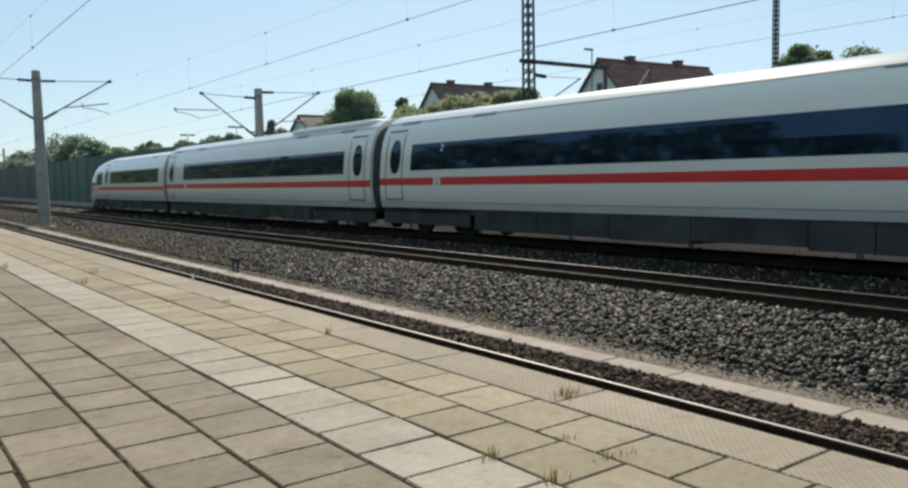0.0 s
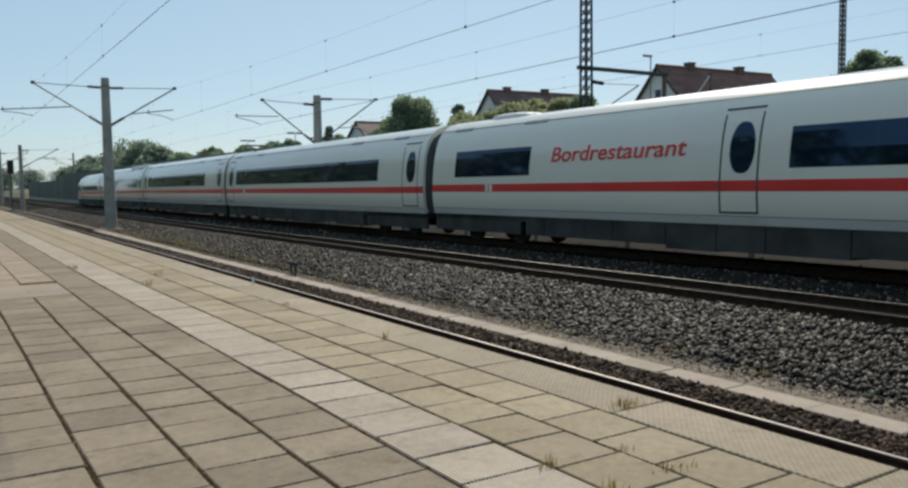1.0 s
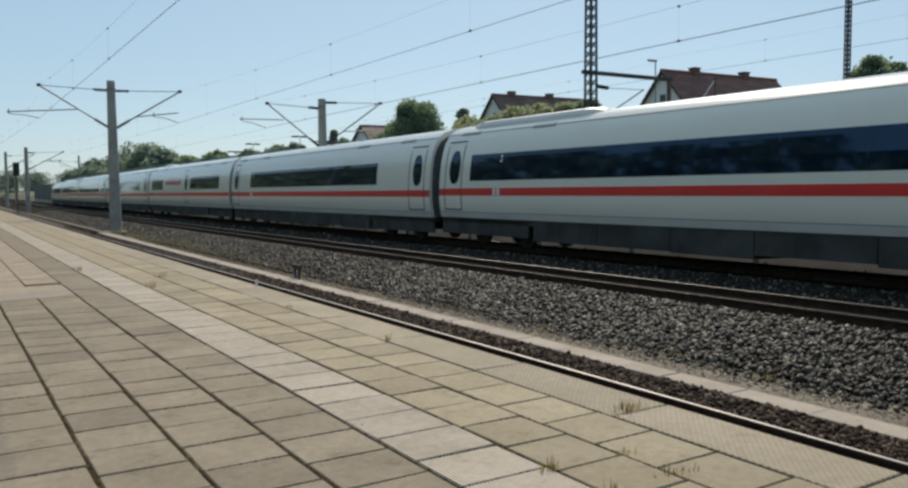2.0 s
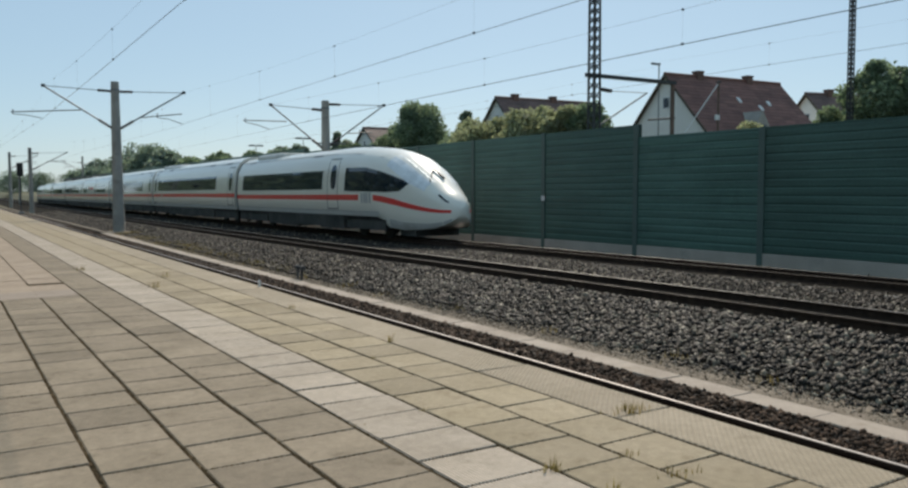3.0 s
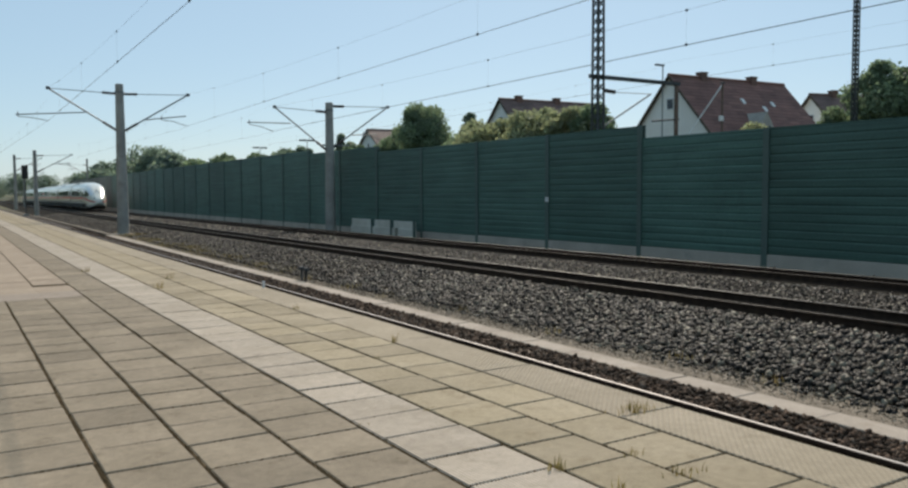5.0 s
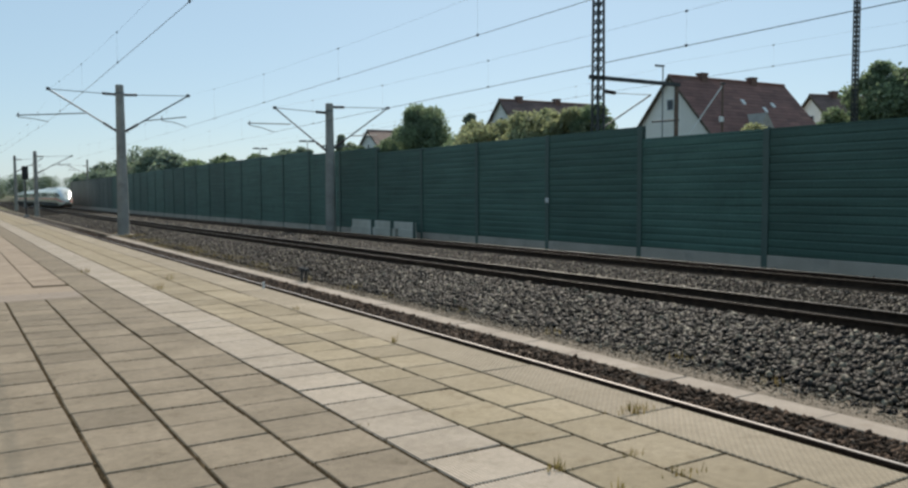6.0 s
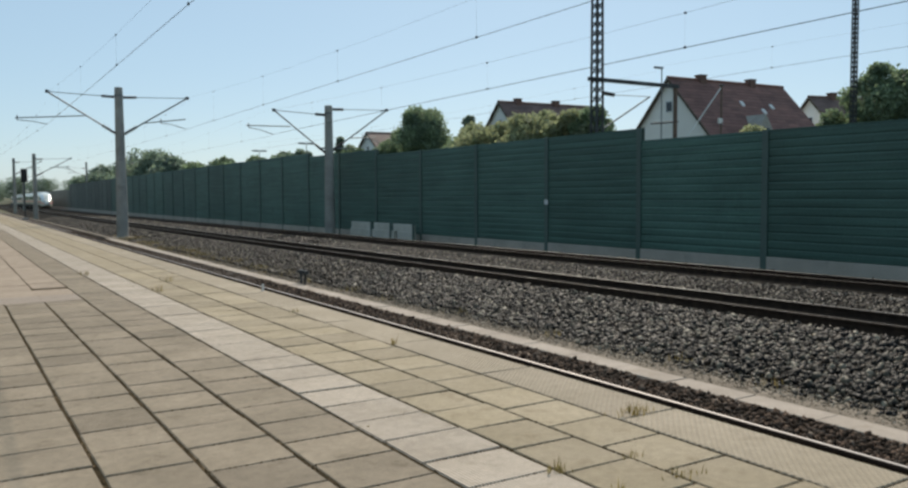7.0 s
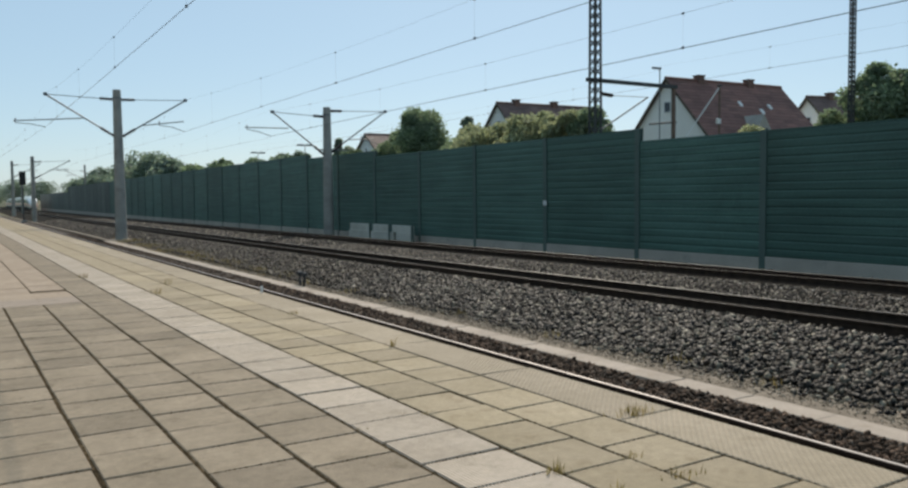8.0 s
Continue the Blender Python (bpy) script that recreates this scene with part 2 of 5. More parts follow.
# darker than the body paint: shade under the nose put into the apron's colour
APRON = mat("dusty shaded nose apron", (0.42, 0.42, 0.395), (0.52, 0.515, 0.48), 1.5, 0.5, where="object", stain=((0.3, 0.28, 0.24), 0.8, 0.5))
for _n in ("Coat Weight", "Coat Roughness"):
    PAINT.node_tree.nodes["Principled BSDF"].inputs[_n].default_value = 0.6 if _n == "Coat Weight" else 0.07
STRIPE = mat("traffic red stripe", (0.68, 0.036, 0.032), (0.74, 0.045, 0.04), 0.6, 0.3, where="object")
GLASS = mat("dark tinted glass", (0.006, 0.014, 0.024), (0.009, 0.02, 0.034), 1.0, 0.04, where="object", fine=40, grain=0.05, spec=0.5)
COATED = mat("blue-coated window glass", (0.016, 0.036, 0.066), (0.022, 0.046, 0.082), 1.0, 0.05, 0.75, where="object", fine=40, grain=0.05)
# the whitish base colour stands for bright sky mirrored in the windscreen
WINDSCREEN = mat("windscreen with painted sky glare", (0.66, 0.69, 0.70), (0.74, 0.77, 0.78), 0.8, 0.3, 0.3, where="object", fine=4)
RUBBER = mat("grey rubber bellows", (0.05, 0.052, 0.054), (0.075, 0.077, 0.08), 3, 0.7, where="object")
UNDER = mat("sooty underframe", (0.043, 0.045, 0.041), (0.081, 0.081, 0.074), 1.1, 0.85, 0.0, where="object", stain=((0.07, 0.06, 0.05), 0.9, 0.5), spec=0.25)
GREY_MARK = mat("grey marking", (0.2, 0.21, 0.22), (0.26, 0.27, 0.28), 3, 0.5, where="object")
PALE_MARK = mat("pale grey marking", (0.40, 0.41, 0.40), (0.47, 0.48, 0.47), 3, 0.5, where="object")
RENDER_WHITE = mat("white house render", (0.76, 0.745, 0.70), (0.84, 0.825, 0.78), 0.4, 0.9, bump=0.1, grain=0.06, stain=((0.6, 0.58, 0.53), 0.5, 0.3))
TILE = mat("red-brown roof tiles", (0.137, 0.063, 0.051), (0.180, 0.085, 0.068), 0.8, 0.75, bump=0.5, fine=6, island=0.25, stain=((0.13, 0.075, 0.06), 0.7, 0.5))
TILE_DARK = mat("dark brown roof tiles", (0.11, 0.07, 0.062), (0.15, 0.095, 0.083), 0.8, 0.75, bump=0.5, fine=6, island=0.2)
BRICK = mat("chimney brick", (0.12, 0.07, 0.055), (0.17, 0.10, 0.08), 5, 0.9)
BARK = mat("grey-brown bark", (0.07, 0.055, 0.04), (0.12, 0.095, 0.07), 3, 0.95, bump=0.8, fine=12)
LEAF = leafy("green leaves", (0.155, 0.2, 0.14), (0.21, 0.265, 0.185))
LEAF_DARK = leafy("dark green leaves", (0.141, 0.190, 0.169), (0.222, 0.266, 0.226))
LEAF_LIGHT = leafy("yellow-green leaves", (0.235, 0.25, 0.165), (0.295, 0.31, 0.215))
DRY_GRASS = leafy("dry grass", (0.149, 0.120, 0.050), (0.218, 0.165, 0.077))
WHITE_PLATE = mat("white enamel plate", (0.62, 0.63, 0.62), (0.7, 0.71, 0.7), 3, 0.4)
BLACK = mat("matt black housing", (0.012, 0.012, 0.012), (0.02, 0.02, 0.02), 3, 0.7)


# ---- mesh tools ----
class Geo:
    """Collects vertices and faces of one mesh."""

    def __init__(self):
        self.v, self.f = [], []

    def box(self, x0, x1, y0, y1, z0, z1, cut=0.0):
        """A box, its upper edges cut off by that much."""
        k, c = len(self.v), cut
        self.v += [(x0, y0, z0), (x1, y0, z0), (x1, y1, z0), (x0, y1, z0)]
        self.v += [(x0, y0, z1 - c), (x1, y0, z1 - c), (x1, y1, z1 - c), (x0, y1, z1 - c)]
        top = 4
        if c:
            self.v += [(x0 + c, y0 + c, z1), (x1 - c, y0 + c, z1), (x1 - c, y1 - c, z1), (x0 + c, y1 - c, z1)]
            top = 8
        self.f.append((k + 3, k + 2, k + 1, k))
        for lo in range(0, top, 4):
            for i in range(4):
                j = (i + 1) % 4
                self.f.append((k + lo + i, k + lo + j, k + lo + 4 + j, k + lo + 4 + i))
        self.f.append((k + top, k + top + 1, k + top + 2, k + top + 3))
        return self

    def loft(self, rings, closed=True, caps=True):
        k, n = len(self.v), len(rings[0])
        for r in rings:
            self.v += [tuple(p) for p in r]
        for a in range(len(rings) - 1):
            for i in range(n if closed else n - 1):
                j = (i + 1) % n
                self.f.append((k + a * n + i, k + a * n + j, k + (a + 1) * n + j, k + (a + 1) * n + i))
        if caps and closed:
            self.f.append(tuple(range(k + n - 1, k - 1, -1)))
            self.f.append(tuple(range(k + (len(rings) - 1) * n, k + len(rings) * n)))
        return self

    def tube(self, a, b, r, r2=None, n=8):
        a, b = Vector(a), Vector(b)
        q = (b - a).to_track_quat("Z", "Y").to_matrix()
        ring = lambda c, rr: [c + q @ Vector((rr * math.cos(2 * math.pi * i / n), rr * math.sin(2 * math.pi * i / n), 0)) for i in range(n)]
        return self.loft([ring(a, r), ring(b, r if r2 is None else r2)])

    def path(self, pts, r, n=6):
        pts, rings = [Vector(p) for p in pts], []
        for i, p in enumerate(pts):
            way = (pts[min(i + 1, len(pts) - 1)] - pts[max(i - 1, 0)])
            q = way.to_track_quat("Z", "Y").to_matrix()
            rings.append([p + q @ Vector((r * math.cos(2 * math.pi * k / n), r * math.sin(2 * math.pi * k / n), 0)) for k in range(n)])
        return self.loft(rings)

    def mesh(self, name, material, smooth=False):
        me = bpy.data.meshes.new(name)
        me.from_pydata([tuple(p) for p in self.v], [], self.f)
        me.materials.append(material)
        if smooth:
            me.polygons.foreach_set("use_smooth", [True] * len(me.polygons))
            me.set_sharp_from_angle(angle=radians(35))
        me.update()
        return me


def part(name, geo, material, parent, label="", smooth=False):
    ob = new(name, geo.mesh(name, material, smooth))
    ob.parent = parent
    if label:
        tagged(ob, label)
    return ob


def thing(name, label, category, m=Matrix(), group="", kind=""):
    ob = new(name)
    ob.empty_display_size = 0.2
    ob.matrix_basis = m
    return tagged(ob, label, category, group, kind)


def solid(name, geo, material, label, category, group="", kind="", smooth=False):
    return tagged(new(name, geo.mesh(name, material, smooth)), label, category, group, kind)


R_MAIN = 4500.0


def bend(y):
    """Sideways shift of the main line, which curves gently and then runs straight."""
    return y * y / (2 * R_MAIN) if y < 130 else 130 * (y - 65) / R_MAIN


def fall(y):
    """How far the main line has sunk at y on its gentle way down."""
    return 0.0041 * np.clip(y - 5.0, 0.0, 415.0)


# ---- ground, platform ----
def ground():
    xs = [-2500, -400, -60, -8, -6, 4, 7, 8.3, 12, 21.3, 24, 27, 32, 40, 70, 150, 500, 2500]
    ys = [-2500, -600, -150, -60, -20, 0, 20, 40, 60, 90, 130, 180, 250, 340, 500, 900, 2800]
    g = Geo()
    for y in ys:
        for x in xs:
            xx = x + (bend(min(y, 400)) if 12 < x < 100 and y > 0 else 0)
            z = -1.0 if x < 22 else -1.0 + 2.0 * min(1, (x - 21.3) / 10.7)
            if x < -6:
                z = -0.2
            if 8.2 < x < 24:
                z -= fall(y)
            g.v.append((xx, y, z))
    n = len(xs)
    for j in range(len(ys) - 1):
        for i in range(n - 1):
            g.f.append((j * n + i, j * n + i + 1, (j + 1) * n + i + 1, (j + 1) * n + i))
    solid("ground", g, SOIL, "soil and grass ground beside the railway", "ground", kind="structure")


ground()
verge = Geo()
verge.loft([[(7.72, y, -0.90), (7.745, y, -0.846), (7.76 + w * 0.3, y, -0.858), (7.76 + w * 0.7, y, -0.86), (7.76 + w, y, -0.87)] for y, w in ((-40, 1.0), (9, 1.0), (14, 0.7), (22, 0.45), (32, 0.3), (60, 0.3), (140, 0.3))], closed=False)
solid("verge", verge, SAND, "sandy trackside strip with sparse weeds", "ground", kind="structure", smooth=True)

platform = thing("platform", "station platform paved with concrete slabs", "platform", kind="structure")
body = Geo().box(-6, 4.06, -30, 130, -1.3, -0.03).box(3.98, 4.12, -30, 130, -0.16, -0.03)
part("platform_body", body, CONCRETE, platform, "weathered concrete platform wall")
part("joint_bed", Geo().box(-5.9, 4.10, -29.5, 129.5, -0.03, -0.011), JOINT, platform, "dark mossy bed between the paving slabs")
part("edge_lip", Geo().box(4.06, 4.135, -30, 130, -0.11, -0.012), CONCRETE, platform)

# columns of paving: x from, x to, first joint, length, material
COLUMNS = (
    (-0.36, 0.14, 0.30, 0.463, SLAB_GREY), (0.14, 0.64, 0.105, 0.463, SLAB_GREY), (0.64, 1.125, 0.343, 0.463, SLAB_GREY),
    (1.125, 1.63, 0.133, 0.463, SLAB_GREY), (1.63, 2.14, 0.396, 0.463, SLAB_GREY), (2.14, 2.69, 0.103, 0.463, SLAB_TACTILE),
    (2.69, 3.16, -0.032, 0.4705, SLAB_YELLOW), (3.16, 3.64, 0.083, 0.488, SLAB_YELLOW), (3.64, 4.155, 0.64, 1.61, SLAB_EDGE))


def slab_mesh(w, l, material, tilt):
    g = Geo().box(-w / 2, w / 2, -l / 2, l / 2, -0.045, 0, 0.006)
    g.v = [(x, y, z + tilt * (x / w) + tilt * 0.6 * (y / l)) for x, y, z in g.v]
    return g.mesh("slab", material)


# ---- track bed ----
def sheet(name, prof, y0, y1, material, label, curved=True):
    g = Geo()
    ys = [y0 + (y1 - y0) * i / 40 for i in range(41)]
    g.loft([[(x + (bend(y) if curved and y > 0 else 0), y, z - (fall(y) if curved else 0)) for x, z in prof] for y in ys], closed=False)
    return solid(name, g, material, label, "ballast", kind="structure", smooth=True)


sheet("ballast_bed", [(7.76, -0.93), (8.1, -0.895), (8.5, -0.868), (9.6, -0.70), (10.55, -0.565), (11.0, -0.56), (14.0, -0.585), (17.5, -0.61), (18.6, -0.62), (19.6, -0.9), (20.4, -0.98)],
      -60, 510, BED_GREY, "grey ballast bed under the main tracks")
sheet("siding_bed", [(4.0, -0.97), (4.5, -0.93), (6.9, -0.915), (7.25, -0.865), (7.42, -0.865), (7.5, -0.98)], -60, 300, BED_BROWN, "rust-brown ballast bed of the platform track", False)

# thin dark sheets over the bed between the rails of each main track
for side_x in (11.725, 16.555):
    zz = -0.556 if side_x < 14 else -0.592
    sheet("stained_bed", [(side_x - 0.62, zz), (side_x + 0.63, zz - 0.006)], -60, 505, BED_DARK, "dark ballast between the rails")

RAIL = [(-0.075, 0), (0.075, 0), (0.075, 0.012), (0.012, 0.032), (0.010, 0.125), (0.036, 0.138), (0.036, 0.166), (0.030, 0.172),
        (-0.030, 0.172), (-0.036, 0.166), (-0.036, 0.138), (-0.010, 0.125), (-0.012, 0.032), (-0.075, 0.012)]


def rail(x, z, curved, head, y1, w):
    top = thing("rail", "rust-brown steel rail with a worn bright head", "rail", group="rails", kind="")
    ys = [-60 + (y1 + 60) * i / 60 for i in range(61)]
    sh = lambda y: x + (bend(y) if curved and y > 0 else 0)
    lv = lambda y: z - (fall(y) if curved else 0)
    g = Geo().loft([[(sh(y) + a, y, lv(y) - 0.172 + b) for a, b in RAIL] for y in ys])
    part("rail_body", g, RUST, top)
    g = Geo().loft([[(sh(y) + a, y, lv(y) + b) for a, b in ((-w, -0.002), (w, -0.002), (w, 0.0015), (-w, 0.0015))] for y in ys])
    part("running_surface", g, head, top, "polished running surface of the rail")


for x, z, curved, head, y1 in ((5.07, -0.76, False, RAIL_DULL, 260), (6.505, -0.76, False, RAIL_DULL, 260), (11.0, -0.37, True, RAIL_TOP, 500),
                               (12.45, -0.425, True, RAIL_TOP, 500), (15.83, -0.37, True, RAIL_TOP, 500), (17.28, -0.435, True, RAIL_TOP, 500)):
    # each far rail's stronger glint is put into a wider bright band
    rail(x, z, curved, head, y1, (0.003 if x in (11.0, 15.83) else 0.016) if curved else 0.018)

first = None
for xc, z, tilt, n in ((11.73, -0.60, 2.2, 150), (16.55, -0.605, 2.4, 150)):
    for i in range(n):
        y = -14 + 0.6 * i
        m = pose(xc + (bend(y) if y > 0 else 0), y, z - fall(y), 0, tilt, 0)
        if first is None:
            g = Geo().box(-1.2, 1.2, -0.14, 0.14, -0.12, -0.02, 0.02)
            first = solid("sleeper", g, SLEEPER, "grey concrete sleeper bedded in ballast", "sleeper", "sleepers under the main tracks")
            first.matrix_basis = m
        else:
            copy_thing(first, m)

rng = np.random.default_rng(5)
ICO_V = np.array([(0, 0, 1), (.894, 0, .447), (.276, .851, .447), (-.724, .526, .447), (-.724, -.526, .447), (.276, -.851, .447),
                  (.724, .526, -.447), (-.276, .851, -.447), (-.894, 0, -.447), (-.276, -.851, -.447), (.724, -.526, -.447), (0, 0, -1)])
ICO_F = np.array([(0, 1, 2), (0, 2, 3), (0, 3, 4), (0, 4, 5), (0, 5, 1), (1, 6, 2), (2, 7, 3), (3, 8, 4), (4, 9, 5), (5, 10, 1),
                  (6, 7, 2), (7, 8, 3), (8, 9, 4), (9, 10, 5), (10, 6, 1), (11, 7, 6), (11, 8, 7), (11, 9, 8), (11, 10, 9), (11, 6, 10)])
OCT_V = np.array([(1, 0, 0), (0, 1, 0), (-1, 0, 0), (0, -1, 0), (0, 0, 1), (0, 0, -1.0)])
OCT_F = np.array([(0, 1, 4), (1, 2, 4), (2, 3, 4), (3, 0, 4), (1, 0, 5), (2, 1, 5), (3, 2, 5), (0, 3, 5)])


def stones(name, x0, x1, y0, y1, count, size, height, material, label, fine=True, curved=True):
    """Loose angular stones over a strip; height(x) is the bed under them."""
    tv, tf = (ICO_V, ICO_F) if fine else (OCT_V, OCT_F)
    x, y = rng.uniform(x0, x1, count), rng.uniform(y0, y1, count)
    s = size * rng.uniform(0.55, 1.35, count)
    z = height(x) + s * rng.uniform(-0.15, 0.5, count)
    if curved:
        x = x + np.where(y > 0, y * y / (2 * R_MAIN), 0)
        z = z - fall(y)
    v = tv[None] * rng.uniform(0.5, 1.35, (count, len(tv), 1)) * (s[:, None] * rng.uniform(0.45, 1.25, (count, 3)))[:, None] / 1.0
    a, b = rng.uniform(0, 6.28, count), rng.uniform(-0.9, 0.9, count)
    ca, sa, cb, sb = np.cos(a), np.sin(a), np.cos(b), np.sin(b)
    vx = v[..., 0] * cb[:, None] + v[..., 2] * sb[:, None]
    vz = -v[..., 0] * sb[:, None] + v[..., 2] * cb[:, None]
    px = vx * ca[:, None] - v[..., 1] * sa[:, None] + x[:, None]
    py = vx * sa[:, None] + v[..., 1] * ca[:, None] + y[:, None]
    co = np.stack([px, py, vz + z[:, None]], -1).reshape(-1, 3)
    fa = (tf[None] + (np.arange(count) * len(tv))[:, None, None]).reshape(-1)
    me = bpy.data.meshes.new(name)
    nf = count * len(tf)
    me.vertices.add(len(co))
    me.vertices.foreach_set("co", co.ravel())
    me.loops.add(nf * 3)
    me.loops.foreach_set("vertex_index", fa)
    me.polygons.add(nf)
    me.polygons.foreach_set("loop_start", np.arange(0, nf * 3, 3))
    me.update(calc_edges=True)
    me.materials.append(material)
    return tagged(new(name, me), label, "ballast", kind="stuff")


slope = lambda x: np.interp(x, [7.76, 8.1, 8.5, 9.6, 10.55, 11.0, 14.0, 17.5, 18.6, 19.6], [-0.93, -0.885, -0.862, -0.70, -0.565, -0.56, -0.585, -0.61, -0.62, -0.9])
flat = lambda x: np.interp(x, [4.5, 6.9, 7.25, 7.42], [-0.93, -0.915, -0.865, -0.865])
GREY_LABEL = "loose grey crushed-stone ballast beside the tracks"
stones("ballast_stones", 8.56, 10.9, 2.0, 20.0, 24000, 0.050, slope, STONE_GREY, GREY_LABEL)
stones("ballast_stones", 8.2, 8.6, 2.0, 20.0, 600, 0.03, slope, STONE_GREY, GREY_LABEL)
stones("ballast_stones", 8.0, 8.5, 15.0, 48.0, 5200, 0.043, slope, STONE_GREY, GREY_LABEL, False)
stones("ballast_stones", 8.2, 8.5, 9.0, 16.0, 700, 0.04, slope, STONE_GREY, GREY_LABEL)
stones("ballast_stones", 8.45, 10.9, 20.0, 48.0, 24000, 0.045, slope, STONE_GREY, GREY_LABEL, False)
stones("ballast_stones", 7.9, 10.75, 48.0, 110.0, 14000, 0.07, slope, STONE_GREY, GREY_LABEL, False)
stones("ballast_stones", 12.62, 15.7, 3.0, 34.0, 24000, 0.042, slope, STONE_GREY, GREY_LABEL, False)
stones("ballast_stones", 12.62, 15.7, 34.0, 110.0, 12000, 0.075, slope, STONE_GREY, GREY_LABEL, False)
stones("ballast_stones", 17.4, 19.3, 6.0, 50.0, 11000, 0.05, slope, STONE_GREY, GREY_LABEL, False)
stones("siding_stones", 6.58, 7.38, 1.5, 22.0, 12000, 0.034, flat, STONE_BROWN, "rust-brown ballast stones beside the platform track", True, False)
stones("siding_stones", 5.2, 7.4, 22.0, 60.0, 12000, 0.03, flat, STONE_BROWN, "rust-brown ballast stones beside the platform track", False, False)

stones("verge_gravel", 7.70, 8.6, 2.0, 16.0, 9000, 0.017, lambda x: -0.862 + 0 * x, STONE_SAND, "pale sandy gravel beside the cable trough", False, False)
stones("verge_gravel", 7.70, 8.15, 16.0, 40.0, 5000, 0.022, lambda x: -0.862 + 0 * x, STONE_SAND, "pale sandy gravel beside the cable trough", False, False)
stones("verge_pebbles", 7.8, 8.45, 2.0, 30.0, 2600, 0.016, lambda x: -0.862 + 0 * x, STONE_GREY, "small stray stones on the sandy strip", False, False)
stones("verge_pebbles", 8.2, 8.5, 2.0, 40.0, 1500, 0.036, lambda x: -0.86 + 0 * x, STONE_GREY, "small stray stones on the sandy strip", True, False)

# cable trough beside the platform track
trough = thing("cable_trough", "pale concrete cable trough with flat covers", "cable trough")
part("channel", Geo().box(7.40, 7.72, -12, 48.4, -1.0, -0.875), CONCRETE, trough)
cover_mesh = Geo().box(7.37, 7.75, 0.003, 0.997, -0.875, -0.835, 0.008).mesh("cover", TROUGH)
for i in range(-12, 48):
    ob = new("cover", cover_mesh)
    ob.parent = trough
    ob.matrix_basis = pose(rng.uniform(-0.008, 0.008), i, rng.uniform(-0.004, 0.004), 0, 0, rng.uniform(-0.3, 0.3))

# ---- noise barrier ----
WALL_X, BAY = 21.0, 5.3


def wall_top(y):
    return 3.32 if y < 21.3 else 3.75 if y < 42.5 else 4.08 if y < 53 else 4.3 if y < 212 else 3.2


def panel_mesh(h, material):
    """A bay of stacked ribbed boards, seen from the track side."""
    prof, z = [], 0.0
    while z < h - 0.02:
        t = min(z + 0.25, h)
        prof += [(0.0, z), (-0.014, z + 0.03), (-0.014, t - 0.05), (0.0, t - 0.02)]
        z = t
    prof += [(0.0, h), (0.09, h), (0.09, 0.0)]
    g = Geo().loft([[(x, y, zz) for x, zz in prof] for y in (0.07, BAY - 0.07)])
    return g.mesh("panel", material)


barrier = thing("noise_barrier", "dark green ribbed noise barrier on a grey concrete plinth", "noise barrier", kind="structure")
panels = {}
post_mesh = {}
for i in range(-8, 55):
    y0 = 16.05 + BAY * i
    ym = y0 + BAY / 2
    h = wall_top(ym)
    x0 = WALL_X + (bend(y0) if y0 > 0 else 0)
    x1 = WALL_X + (bend(y0 + BAY) if y0 + BAY > 0 else 0)
    turn = -math.degrees(math.atan2(x1 - x0, BAY))
    low = -0.42 - 0.004 * max(0.0, min(y0, 40)) - 0.6 * fall(y0)
    hh = round(h - low, 2)  # panels are cut to the sloping foot
    look_of = WALL_GREEN if y0 < 140 else WALL_GREY
    if (hh, look_of.name) not in panels:
        panels[hh, look_of.name] = panel_mesh(hh, look_of)
    ob = new("panel", panels[hh, look_of.name])
    ob.parent, ob.matrix_basis = barrier, pose(x0, y0, low, 0, 0, turn)
    hp = round(max(h, wall_top(ym - BAY)), 2)
    if hp not in post_mesh:
        g = Geo().box(-0.055, -0.03, -0.11, 0.11, -2.0, hp + 0.02).box(-0.03, 0.12, -0.012, 0.012, -2.0, hp + 0.02).box(0.12, 0.145, -0.11, 0.11, -2.0, hp + 0.02)
        post_mesh[hp] = g.mesh("post", POST_GREEN)
    ob = new("post", post_mesh[hp])
    ob.parent, ob.matrix_basis = barrier, pose(x0, y0, 0, 0, 0, turn)
    g = Geo().box(-0.05, 0.11, 0.02, BAY - 0.02, -1.15 - fall(y0), low - 0.005, 0.01)
    ob = part("plinth", g, PLINTH, barrier)
    ob.matrix_basis = pose(x0, y0, 0, 0, 0, turn)
plate = solid("number_plate", Geo().box(-0.012, 0, -0.11, 0.11, -0.1, 0.1), WHITE_PLATE, "small white enamel plate on a barrier post", "sign")
plate.matrix_basis = pose(WALL_X - 0.06 + bend(26.6), 26.63, 1.12)

# low concrete screen in front of the barrier
screen = thing("concrete_screen", "low whitish concrete slab screen before the noise barrier", "concrete screen")
for a, b in ((36.7, 38.9), (39.3, 41.2), (41.7, 44.2)):
    part("upper_slab", Geo().box(20.35, 20.47, a, b, -0.46, -0.08, 0.01), SCREEN_SLAB, screen)
part("lower_slab", Geo().box(20.3, 20.5, 36.7, 38.35, -1.15, -0.47, 0.01), SCREEN_SLAB, screen)
part("lower_slab", Geo().box(20.3, 20.5, 38.75, 44.25, -1.15, -0.47, 0.01), SCREEN_SLAB, screen)
